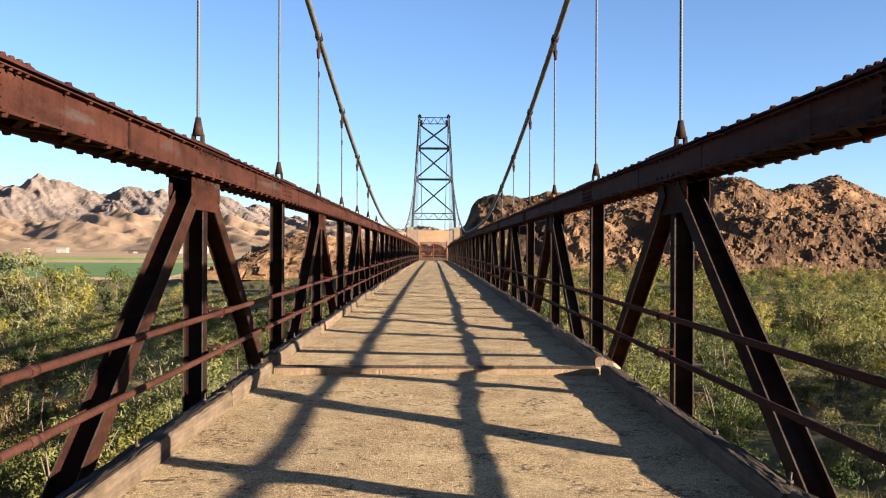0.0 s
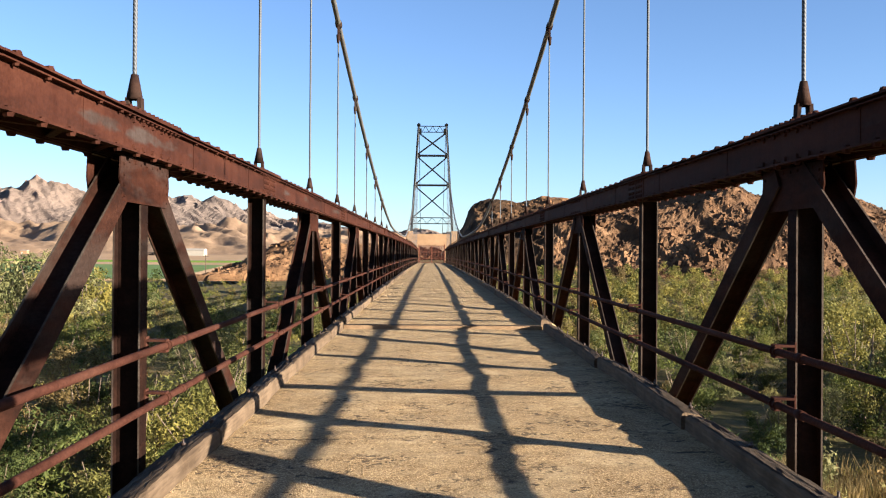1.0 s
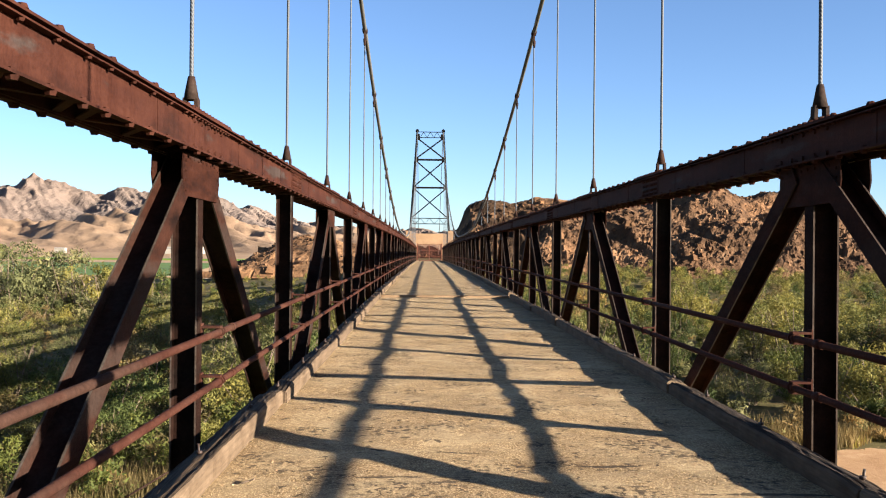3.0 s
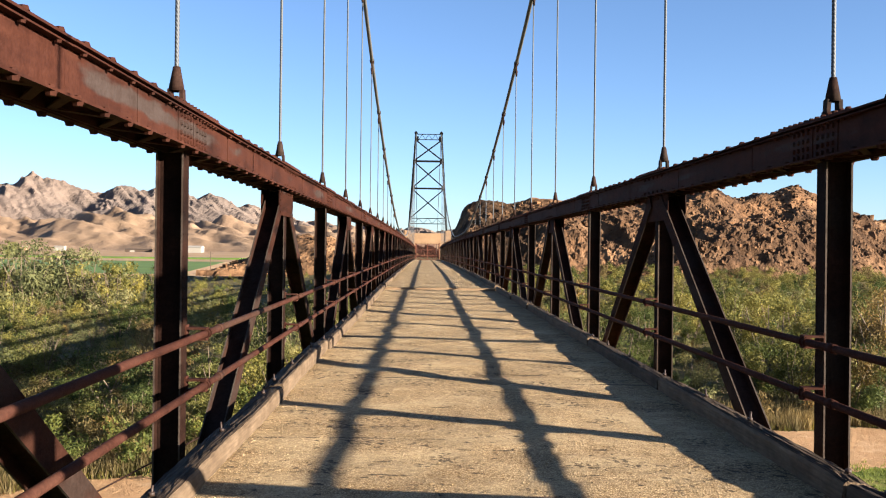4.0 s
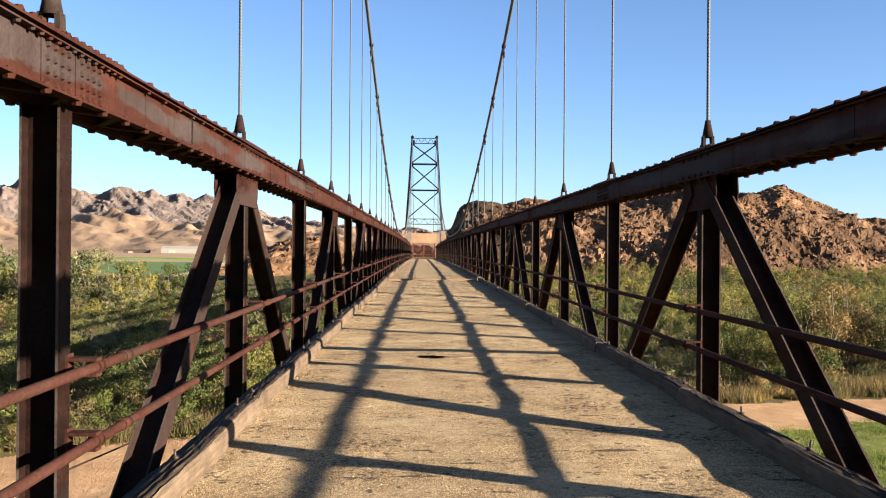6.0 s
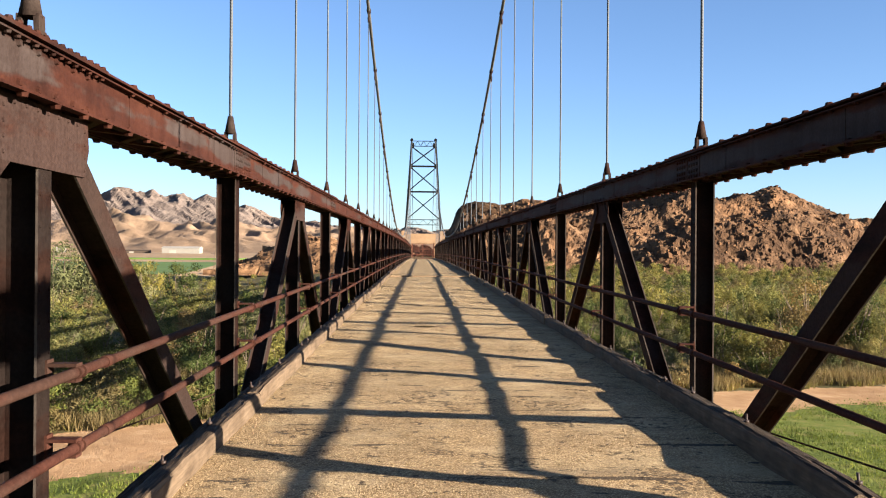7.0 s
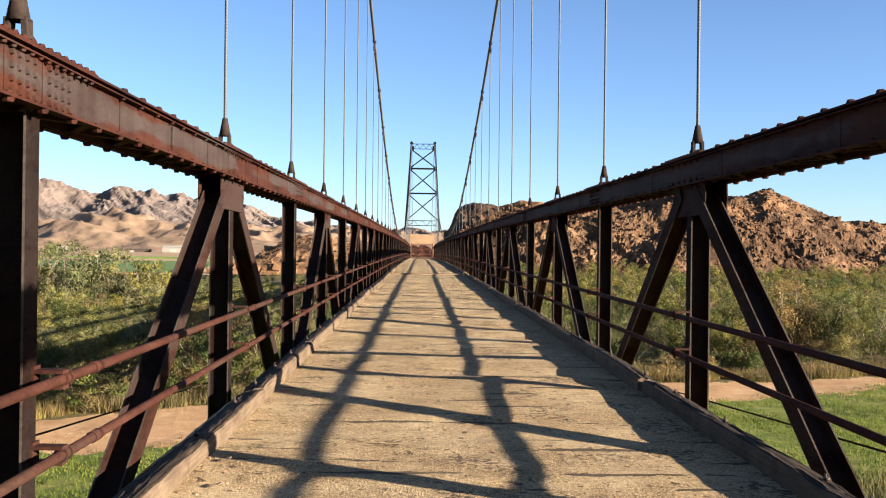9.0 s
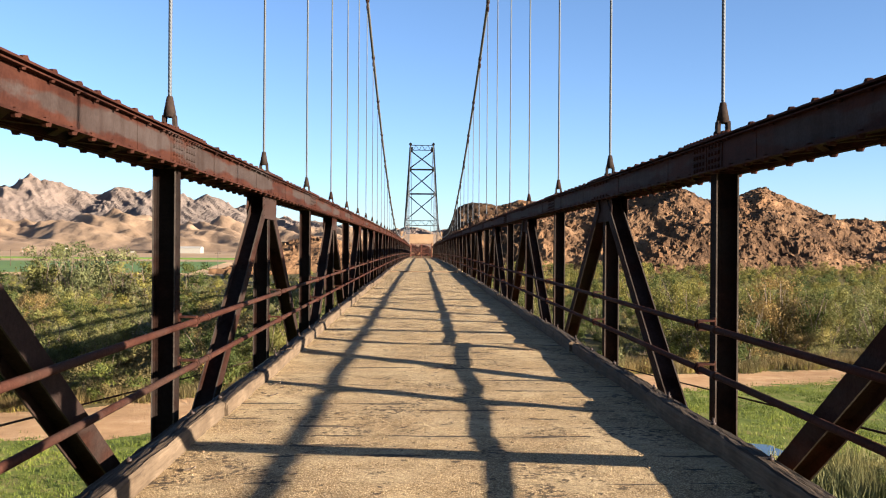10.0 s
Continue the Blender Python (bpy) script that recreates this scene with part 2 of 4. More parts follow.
    bsdf.inputs["Specular IOR Level"].default_value = 0.15
    # single stones stand proud of the worn binder
    tone = nt.nodes.new("ShaderNodeSeparateColor")
    link(vor.outputs["Color"], tone.inputs[0])
    dome = m2("MAXIMUM", m2("SUBTRACT", 0.62, vor.outputs["Distance"]), 0.0)
    h = m2("MULTIPLY", dome, m2("MULTIPLY", tone.outputs[1], m2("SUBTRACT", 1.0, m2("MULTIPLY", fines.outputs[0], 0.8))))
    h = m2("ADD", m2("MULTIPLY", h, 2.2), m2("MULTIPLY", noise_fac(nt, link, v, 26, 5, 0.7), 1.3))
    h = m2("SUBTRACT", h, m2("MULTIPLY", dark, 1.2))
    bump(nt, link, bsdf, h, 0.75, 0.014)
    return mat


ASPHALT = deck_material()


def pebble_material():
    mat, nt, bsdf, link = material("pale_gravel")
    geo = nt.nodes.new("ShaderNodeNewGeometry")
    r = ramp(nt, [(0.0, (0.115, 0.0827, 0.0498)), (0.4, (0.165, 0.122, 0.0724)), (0.85, (0.205, 0.156, 0.0968)), (1.0, (0.27, 0.216, 0.149))])
    link(geo.outputs["Random Per Island"], r.inputs[0])
    link(r.outputs[0], bsdf.inputs["Base Color"])
    bsdf.inputs["Roughness"].default_value = 0.9
    bsdf.inputs["Specular IOR Level"].default_value = 0.2
    return mat


PEBBLE = pebble_material()


def wood_material(name, dark, light):
    mat, nt, bsdf, link = material(name)
    v = coords(nt, link, (14, 0.7, 14), "world")
    g = ramp(nt, [(0.3, dark), (0.7, light)])
    grain = noise_fac(nt, link, v, 2.6, 8, 0.7)
    link(grain, g.inputs[0])
    w = coords(nt, link, (1, 1, 1), "world")
    dirt = ramp(nt, [(0.35, (0.5, 0.45, 0.4)), (0.6, (1.05, 1.02, 1.0))])
    link(noise_fac(nt, link, w, 2.4, 6, 0.65), dirt.inputs[0])
    split = ramp(nt, [(0.36, (1, 1, 1)), (0.42, (0.12, 0.10, 0.085)), (0.45, (0.8, 0.8, 0.8)), (0.50, (0.10, 0.085, 0.07)), (0.54, (0.9, 0.9, 0.9)), (0.58, (0.12, 0.10, 0.085)), (0.63, (1, 1, 1))])
    s = noise_fac(nt, link, coords(nt, link, (26, 0.5, 4), "world"), 1.5, 4, 0.6)
    link(s, split.inputs[0])
    # the weathered upper side is split and grey, the sawn sides smooth
    geo = nt.nodes.new("ShaderNodeNewGeometry")
    sep = nt.nodes.new("ShaderNodeSeparateXYZ")
    link(geo.outputs["True Normal"], sep.inputs[0])
    up = ramp(nt, [(0.55, (0.3, 0.3, 0.3)), (0.8, (1, 1, 1))])
    link(sep.outputs[2], up.inputs[0])
    c = mix(nt, link, g.outputs[0], dirt.outputs[0], 0.7, "MULTIPLY")
    info = nt.nodes.new("ShaderNodeObjectInfo")
    age = ramp(nt, [(0.0, (0.78, 0.76, 0.74)), (1.0, (1.28, 1.26, 1.22))])
    link(info.outputs["Random"], age.inputs[0])
    c = mix(nt, link, c, age.outputs[0], 1.0, "MULTIPLY")
    worn = mix(nt, link, mix(nt, link, c, (0.47, 0.455, 0.44), 1.0, "MULTIPLY"), split.outputs[0], 0.9, "MULTIPLY")
    c = mix(nt, link, c, worn, up.outputs[0])
    link(c, bsdf.inputs["Base Color"])
    bsdf.inputs["Roughness"].default_value = 0.9
    bsdf.inputs["Specular IOR Level"].default_value = 0.15
    bump(nt, link, bsdf, s, 1.0, 0.02)
    return mat


TIMBER = wood_material("weathered_timber", (0.086, 0.059, 0.037), (0.186, 0.133, 0.087))
RED_TIMBER = wood_material("red_timber", (0.205, 0.132, 0.076), (0.355, 0.245, 0.15))


def concrete_material():
    mat, nt, bsdf, link = material("tan_concrete")
    v = coords(nt, link, (1, 1, 1), "world")
    c = ramp(nt, [(0.3, (0.177, 0.0995, 0.0485)), (0.7, (0.255, 0.151, 0.0772))])
    link(noise_fac(nt, link, v, 0.7, 8, 0.65), c.inputs[0])
    link(c.outputs[0], bsdf.inputs["Base Color"])
    bsdf.inputs["Roughness"].default_value = 0.9
    bump(nt, link, bsdf, noise_fac(nt, link, v, 12, 5, 0.6), 0.4, 0.02)
    return mat


CONCRETE = concrete_material()


def rock_material(name, stops, scale, strength, dist, tint, blocks=False, cap=False):
    mat, nt, bsdf, link = material(name)
    v = coords(nt, link, (1, 1, 1), "world")
    r = ramp(nt, stops)
    link(noise_fac(nt, link, v, scale, 10, 0.72), r.inputs[0])
    t = ramp(nt, tint)
    link(noise_fac(nt, link, v, scale * 0.28, 6, 0.6), t.inputs[0])
    c = mix(nt, link, r.outputs[0], t.outputs[0], 1.0, "MULTIPLY")
    if cap:                                                            # dark desert varnish over the hill's low end
        sep = nt.nodes.new("ShaderNodeSeparateXYZ")
        link(v, sep.inputs[0])
        end = nt.nodes.new("ShaderNodeMapRange")
        for k, q in enumerate((30.0, 64.0, -0.16, 0.3), 1):
            end.inputs[k].default_value = q
        link(sep.outputs[0], end.inputs[0])
        total = nt.nodes.new("ShaderNodeMath")
        link(end.outputs[0], total.inputs[0])
        link(noise_fac(nt, link, v, 0.06, 6, 0.65), total.inputs[1])
        cover = ramp(nt, [(0.40, (0.40, 0.42, 0.43)), (0.50, (1, 1, 1))])
        link(total.outputs[0], cover.inputs[0])
        c = mix(nt, link, c, cover.outputs[0], 1.0, "MULTIPLY")
    if blocks:                                                         # each block weathers differently
        tone = ramp(nt, [(0.0, (0.6, 0.58, 0.57)), (0.5, (1.0, 1.0, 1.0)), (1.0, (1.14, 1.11, 1.06))])
        link(nt.nodes.new("ShaderNodeNewGeometry").outputs["Random Per Island"], tone.inputs[0])
        c = mix(nt, link, c, tone.outputs[0], 1.0, "MULTIPLY")
    link(c, bsdf.inputs["Base Color"])
    bsdf.inputs["Roughness"].default_value = 0.95
    bsdf.inputs["Specular IOR Level"].default_value = 0.1
    vor = node(nt, "ShaderNodeTexVoronoi", Scale=scale * 2.2)
    vor.feature = "DISTANCE_TO_EDGE"
    wob = mix(nt, link, v, noise_fac(nt, link, v, scale * 2, 4, 0.6), 0.05)
    link(wob, vor.inputs["Vector"])
    h = nt.nodes.new("ShaderNodeMath")
    h.operation = "ADD"
    link(vor.outputs[0], h.inputs[0])
    link(noise_fac(nt, link, v, scale * 3.5, 10, 0.72), h.inputs[1])
    bump(nt, link, bsdf, h.outputs[0], strength, dist)
    return mat


ROCK_TONES = [(0.33, (0.0294, 0.0189, 0.0125)), (0.45, (0.0823, 0.0459, 0.025)), (0.56, (0.129, 0.0728, 0.0391)), (0.72, (0.196, 0.12, 0.0674))]
ROCK_TINT = [(0.36, (0.5, 0.47, 0.45)), (0.5, (0.95, 0.92, 0.9)), (0.62, (1.40, 1.28, 1.15))]
ROCK = rock_material("varnished_rock", ROCK_TONES, 0.13, 0.7, 1.0, ROCK_TINT, cap=True)
TAN_ROCK = rock_material("tan_rock", ROCK_TONES, 0.16, 0.7, 0.8, [(0.36, (0.6, 0.57, 0.55)), (0.62, (1.6, 1.5, 1.35))])
BLOCK_ROCK = rock_material("loose_block_rock", ROCK_TONES, 0.22, 0.6, 0.5, ROCK_TINT, True)
# paler and greyer than the near rock: air haze put into its colour
HAZED_ROCK = rock_material("hazed_mountain_rock", [(0.35, (0.116, 0.086, 0.067)), (0.65, (0.168, 0.126, 0.099))], 0.006, 0.7, 12.0, [(0.35, (0.82, 0.83, 0.87)), (0.65, (1.05, 1.0, 0.98))])
DUNE = rock_material("foothill_earth", [(0.38, (0.190, 0.126, 0.080)), (0.62, (0.275, 0.186, 0.119))], 0.01, 0.4, 6.0, [(0.35, (0.86, 0.84, 0.82)), (0.65, (1.05, 1.0, 0.98))])


def ground_material():
    """Grass, sand, scrub floor and far earth, laid out by plan."""
    mat, nt, bsdf, link = material("river_ground")
    geo = nt.nodes.new("ShaderNodeNewGeometry")
    sep = nt.nodes.new("ShaderNodeSeparateXYZ")
    link(geo.outputs["Position"], sep.inputs[0])
    v = coords(nt, link, (1, 1, 1), "world")

    def math_node(op, a, b=None):
        m = nt.nodes.new("ShaderNodeMath")
        m.operation = op
        for i, q in enumerate((a, b)):
            if q is None:
                continue
            if isinstance(q, (int, float)):
                m.inputs[i].default_value = q
            else:
                link(q, m.inputs[i])
        return m.outputs[0]

    wob = math_node("MULTIPLY", math_node("SUBTRACT", noise_fac(nt, link, v, 0.22, 6, 0.65), 0.5), 9.0)
    yy = math_node("ADD", sep.outputs[1], wob)
    # the sandy wash crosses under the bridge, aslant
    right, left = math_node("MAXIMUM", sep.outputs[0], 0.0), math_node("MINIMUM", sep.outputs[0], 0.0)
    lower = math_node("SUBTRACT", yy, math_node("ADD", math_node("ADD", math_node("MULTIPLY", right, 0.56), math_node("MULTIPLY", left, 0.32)), -1.5))
    upper = math_node("SUBTRACT", yy, math_node("ADD", math_node("ADD", math_node("MULTIPLY", right, 0.25), math_node("MULTIPLY", left, 0.58)), 16.0))
    in_sand = math_node("MULTIPLY", math_node("GREATER_THAN", lower, 0.0), math_node("LESS_THAN", upper, 0.0))
    grass = ramp(nt, [(0.3, (0.062, 0.0789, 0.0145)), (0.5, (0.108, 0.123, 0.0226)), (0.70, (0.19, 0.149, 0.0543))])
    link(noise_fac(nt, link, v, 0.6, 8, 0.7), grass.inputs[0])
    sand = ramp(nt, [(0.3, (0.275, 0.150, 0.070)), (0.55, (0.36, 0.212, 0.106)), (0.72, (0.46, 0.295, 0.165))])
    link(noise_fac(nt, link, v, 0.5, 8, 0.65), sand.inputs[0])
    scrub = ramp(nt, [(0.32, (0.0424, 0.0417, 0.0138)), (0.5, (0.0919, 0.0738, 0.0276)), (0.7, (0.184, 0.116, 0.0551))])
    link(noise_fac(nt, link, v, 0.35, 8, 0.7), scrub.inputs[0])
    far = ramp(nt, [(0.35, (0.255, 0.16, 0.0882)), (0.65, (0.325, 0.218, 0.127))])
    link(noise_fac(nt, link, v, 0.01, 6, 0.6), far.inputs[0])
    past = math_node("GREATER_THAN", upper, 0.0)
    c = mix(nt, link, grass.outputs[0], scrub.outputs[0], past)
    c = mix(nt, link, c, sand.outputs[0], in_sand)
    c = mix(nt, link, c, far.outputs[0], math_node("GREATER_THAN", math_node("ADD", sep.outputs[1], math_node("MULTIPLY", wob, 8.0)), 318.0))
    link(c, bsdf.inputs["Base Color"])
    bsdf.inputs["Roughness"].default_value = 0.95
    bsdf.inputs["Specular IOR Level"].default_value = 0.1
    bump(nt, link, bsdf, noise_fac(nt, link, v, 2.5, 8, 0.7), 0.8, 0.15)
    return mat


GROUND = ground_material()


def plain_material(name, colour, rough=0.8, vary=0.25, scale=3.0):
    mat, nt, bsdf, link = material(name)
    v = coords(nt, link, (1, 1, 1), "world")
    r = ramp(nt, [(0.3, tuple(a * (1 - vary) for a in colour)), (0.7, tuple(a * (1 + vary) for a in colour))])
    link(noise_fac(nt, link, v, scale, 6, 0.65), r.inputs[0])
    link(r.outputs[0], bsdf.inputs["Base Color"])
    bsdf.inputs["Roughness"].default_value = rough
    bsdf.inputs["Specular IOR Level"].default_value = 0.25
    return mat


def leaf_material(name, colour, other):
    mat, nt, bsdf, link = material(name)
    geo = nt.nodes.new("ShaderNodeNewGeometry")
    info = nt.nodes.new("ShaderNodeObjectInfo")
    r = ramp(nt, [(0.0, tuple(0.82 * a for a in colour)), (0.5, colour), (1.0, other)])
    link(geo.outputs["Random Per Island"], r.inputs[0])
    t = ramp(nt, [(0.0, (0.70, 0.76, 0.70)), (0.5, (1.0, 1.0, 1.0)), (1.0, (1.28, 1.16, 0.92))])
    link(info.outputs["Random"], t.inputs[0])
    drift = ramp(nt, [(0.36, (0.45, 0.52, 0.42)), (0.5, (0.95, 0.97, 0.95)), (0.64, (1.28, 1.20, 1.02))])
    link(noise_fac(nt, link, coords(nt, link, (1, 1, 1), "world"), 0.21, 3, 0.6), drift.inputs[0])
    c = mix(nt, link, r.outputs[0], t.outputs[0], 1.0, "MULTIPLY")
    link(mix(nt, link, c, drift.outputs[0], 1.0, "MULTIPLY"), bsdf.inputs["Base Color"])
    bsdf.inputs["Roughness"].default_value = 0.75
    bsdf.inputs["Specular IOR Level"].default_value = 0.2
    glow = nt.nodes.new("ShaderNodeBsdfTranslucent")
    link(bsdf.inputs["Base Color"].links[0].from_socket, glow.inputs["Color"])
    both = nt.nodes.new("ShaderNodeMixShader")
    both.inputs[0].default_value = 0.38
    link(bsdf.outputs[0], both.inputs[1])
    link(glow.outputs[0], both.inputs[2])
    link(both.outputs[0], nt.nodes["Material Output"].inputs["Surface"])
    return mat


LEAF_GREEN = leaf_material("tamarisk_leaf", (0.138, 0.127, 0.036), (0.176, 0.160, 0.052))
LEAF_GREY = leaf_material("grey_scrub_leaf", (0.148, 0.138, 0.059), (0.202, 0.184, 0.082))
LEAF_DRY = leaf_material("dry_scrub_leaf", (0.140, 0.096, 0.040), (0.196, 0.141, 0.062))
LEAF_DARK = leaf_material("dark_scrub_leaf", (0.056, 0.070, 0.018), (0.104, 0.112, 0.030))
BARK = plain_material("grey_bark", (0.1131, 0.08004, 0.05481), 0.9)
FIELD = plain_material("crop_green", (0.072, 0.120, 0.018), 0.9, 0.25, 0.05)
WHITE = plain_material("white_cladding", (0.212, 0.189, 0.154), 0.6, 0.05, 0.2)
GREY = plain_material("grey_roofing", (0.283, 0.25, 0.204), 0.6, 0.1, 0.2)
STEEL = plain_material("bolt_steel", (0.03182, 0.01868, 0.0134), 0.55, 0.3, 20)
BARE_PLANK = plain_material("bare_plank", (0.185, 0.115, 0.06), 0.9, 0.35, 9)
DARK = plain_material("painted_hollow", (0.01414, 0.01134, 0.008526), 0.95)
POLE = plain_material("pole_wood", (0.06364, 0.04336, 0.03045), 0.9)
GRASS = leaf_material("grass_blade", (0.112, 0.135, 0.0199), (0.176, 0.175, 0.0362))

# ---- ground ----
def bank(x, y):
    """Level of the ground."""
    z = -9.0
    z += 4.5 * min(1, max(0, (y - 90) / 150.0)) ** 1.5 * min(1, max(0, (x + 75) / 60.0))   # rises towards the far bank
    z += 0.6 * noise.noise(Vector((x * 0.03, y * 0.03, 3.1))) + 0.22 * noise.noise(Vector((x * 0.15, y * 0.15, 7.7)))
    edge = min(1, max(0, (y - 158) / 14.0))
    near = max(0.0, 1 - max(0, abs(x) - 7) / 16.0)
    z = z + (-0.35 - z) * edge * near                            # abutment bank at the tower
    if y > 400:
        z += 5.0 * min(1, (y - 400) / 900.0)
    return z


def sheet(name, xs, ys, f, mat, parent=None, smooth=True):
    verts = [(x, y, f(x, y)) for y in ys for x in xs]
    n = len(xs)
    faces = [(j * n + i, j * n + i + 1, (j + 1) * n + i + 1, (j + 1) * n + i) for j in range(len(ys) - 1) for i in range(n - 1)]
    me = bpy.data.meshes.new(name)
    me.from_pydata(verts, [], faces)
    me.materials.append(mat)
    me.polygons.foreach_set("use_smooth", [smooth] * len(me.polygons))
    return place(name, me, parent)


def graded(a, step, grow, top):
    out, s = [a], step
    while out[-1] < top:
        out.append(out[-1] + s)
        s *= grow
    return out


gx = graded(0, 1.2, 1.035, 4200)
gx = [-v for v in gx[:0:-1]] + gx
gy = [-v for v in graded(70, 4, 1.15, 4000)[::-1]] + [v for v in graded(-68, 1.2, 1.012, 4600)]
tagged(sheet("ground", gx, gy, bank, GROUND), "dry riverbed of grass, tan sand and scrub earth", "ground", kind="structure")


def profile(points, x):
    if x <= points[0][0]:
        return points[0][1]
    for (x0, z0), (x1, z1) in zip(points, points[1:]):
        if x <= x1:
            f = (x - x0) / (x1 - x0)
            f = f * f * (3 - 2 * f)
            return z0 + (z1 - z0) * f
    return points[-1][1]


def ridged(p, octaves=6):
    return noise.ridged_multi_fractal(p, 0.9, 2.1, octaves, 1.0, 2.0)


HILL = [(4, -3), (9, 7.0), (14, 14.5), (20, 16.5), (27, 17.3), (38, 19.6), (45, 19.6), (54, 17.4), (66, 18.5), (82, 20.6), (92, 21.4), (103, 18.6), (112, 20.6), (121, 23.4), (131, 20.2),
        (142, 15.5), (152, 12.6), (175, 12.4), (210, 17), (260, 22), (330, 12), (420, 4)]


def hill(x, y):
    top = profile(HILL, x) + 7.6
    yc = 284 + 6 * math.sin(x * 0.05)
    d = (y - yc) / (52 if y < yc else 90)
    d += 0.10 * noise.noise(Vector((x * 0.06, y * 0.06, 1.0)))
    f = max(0.0, 1 - abs(d)) ** 0.75
    z = -5 + top * f
    m = Vector((x * 0.055, y * 0.055, z * 0.03))
    z += f * (1 - 0.6 * f) * (5.5 * (ridged(m * 0.8, 5) - 1.1) + 2.5 * noise.noise(m * 2.3))
    amp = min(1, f * 4)
    rough = amp * max(0.3, 1.25 - 1.0 * f)                         # crags low down, smoother slopes above
    z += rough * 0.9 * (ridged(m * 4.0, 5) - 1.0)
    z += rough * 0.3 * (ridged(Vector((x * 0.45 + z * 0.1, y * 0.12, z * 0.35)), 4) - 1.0)
    # fractured blocks, large and small
    z += rough * 1.3 * (ridged(Vector((x * 0.17 + z * 0.16, y * 0.05, x * 0.05 - z * 0.05)), 6) - 1.1)
    for cell, deep in ((7.0, 0.5), (3.0, 0.32), (1.4, 0.28)):
        q = Vector((x / cell + 0.35 * noise.noise(m * 6), y / cell, z / cell * 0.8))
        d, c = noise.voronoi(q)
        z += rough * deep * (0.55 * noise.cell(c[0] * 3.7) - min(1.0, math.exp(-(d[1] - d[0]) * 7.0)))
    return z - 1.5 * (f <= 0)


hx = [3 + 0.6 * i for i in range(330)] + [202 + 3 * i for i in range(76)]
hy = [226 + 0.55 * i for i in range(122)] + [294 + 3 * i for i in range(30)]
tagged(sheet("rocky_hill", hx, hy, hill, ROCK, smooth=False), "craggy brown rock hill with dark varnish and orange cliffs", "hill", kind="structure")



def block_field(name, seed, count, label, f, x0, x1, y0, y1, keep):
    """Angular blocks lying on a slope: skewed, flat-sided stones."""
    rng = random.Random(seed)
    verts, faces, n = [], [], 0
    quads = ((0, 1, 3, 2), (4, 6, 7, 5), (0, 4, 5, 1), (2, 3, 7, 6), (0, 2, 6, 4), (1, 5, 7, 3))
    while n < count:
        x, y = rng.uniform(x0, x1), rng.uniform(y0, y1)
        if noise.noise(Vector((x * 0.07, y * 0.07, 4.4))) + 0.5 * noise.noise(Vector((x * 0.21, y * 0.21, 1.4))) < rng.uniform(-0.5, keep):
            continue
        z = f(x, y)
        if z < -5.5:
            continue
        r = min(0.10 + 0.17 * rng.paretovariate(2.2), 1.3)
        turn = pose(x, y, z - 0.18 * r, rng.uniform(-28, 28), rng.uniform(-28, 28), rng.uniform(0, 360))
        a, b, c = r * rng.uniform(0.55, 1.2), r * rng.uniform(0.5, 1.0), r * rng.uniform(0.45, 1.15)
        k = len(verts)
        for i in range(8):
            p = Vector(((1 if i & 4 else -1) * a, (1 if i & 2 else -1) * b, (1 if i & 1 else -1) * c))
            p = Vector(q * rng.uniform(0.55, 1.0) for q in p)
            verts.append(tuple(turn @ p))
        faces += [tuple(k + q for q in quad) for quad in quads]
        n += 1
    me = bpy.data.meshes.new(name)
    me.from_pydata(verts, [], faces)
    me.materials.append(BLOCK_ROCK)
    tagged(place(name, me), label, "rocks", kind="stuff")


block_field("hill_blocks", 71, 4200, "angular brown rock blocks strewn over the craggy hill", hill, 8, 205, 230, 290, 0.55)

OUTCROP = [(-66, -6), (-58, -2.0), (-52, 1.8), (-46, 4.6), (-40, 5.8), (-32, 5.6), (-22, 4.2), (-12, 3.2), (-2, 3.0), (6, 2.5), (14, -3)]


def outcrop(x, y):
    top = profile(OUTCROP, x) + 5
    d = (y - 272) / (26 if y < 272 else 40)
    d += 0.12 * noise.noise(Vector((x * 0.09, y * 0.09, 5.0)))
    f = max(0.0, 1 - abs(d)) ** 0.6
    z = -5 + top * f
    m = Vector((x * 0.09, y * 0.09, z * 0.05))
    z += f * (1 - 0.6 * f) * (2.2 * (ridged(m) - 1.0)) + min(1, f * 4) * 0.5 * (ridged(m * 4, 4) - 1)
    return z - 1.5 * (f <= 0)


tagged(sheet("rock_outcrop", [-68 + 0.7 * i for i in range(120)], [244 + 0.7 * i for i in range(100)], outcrop, TAN_ROCK, smooth=False),
       "low tan and dark rock outcrop behind the far bank", "outcrop", kind="structure")

block_field("outcrop_blocks", 72, 900, "angular tan rock blocks on the low outcrop", outcrop, -64, 12, 246, 280, 0.35)

# ---- far mountains ----
RANGE = [(-2600, 150), (-1900, 190), (-1550, 175), (-1330, 190), (-1200, 228), (-1145, 222), (-1062, 190), (-1000, 178), (-940, 193), (-880, 180), (-745, 186), (-700, 172), (-640, 160),
         (-560, 140), (-470, 112), (-330, 92), (-150, 70), (200, 60), (700, 50)]


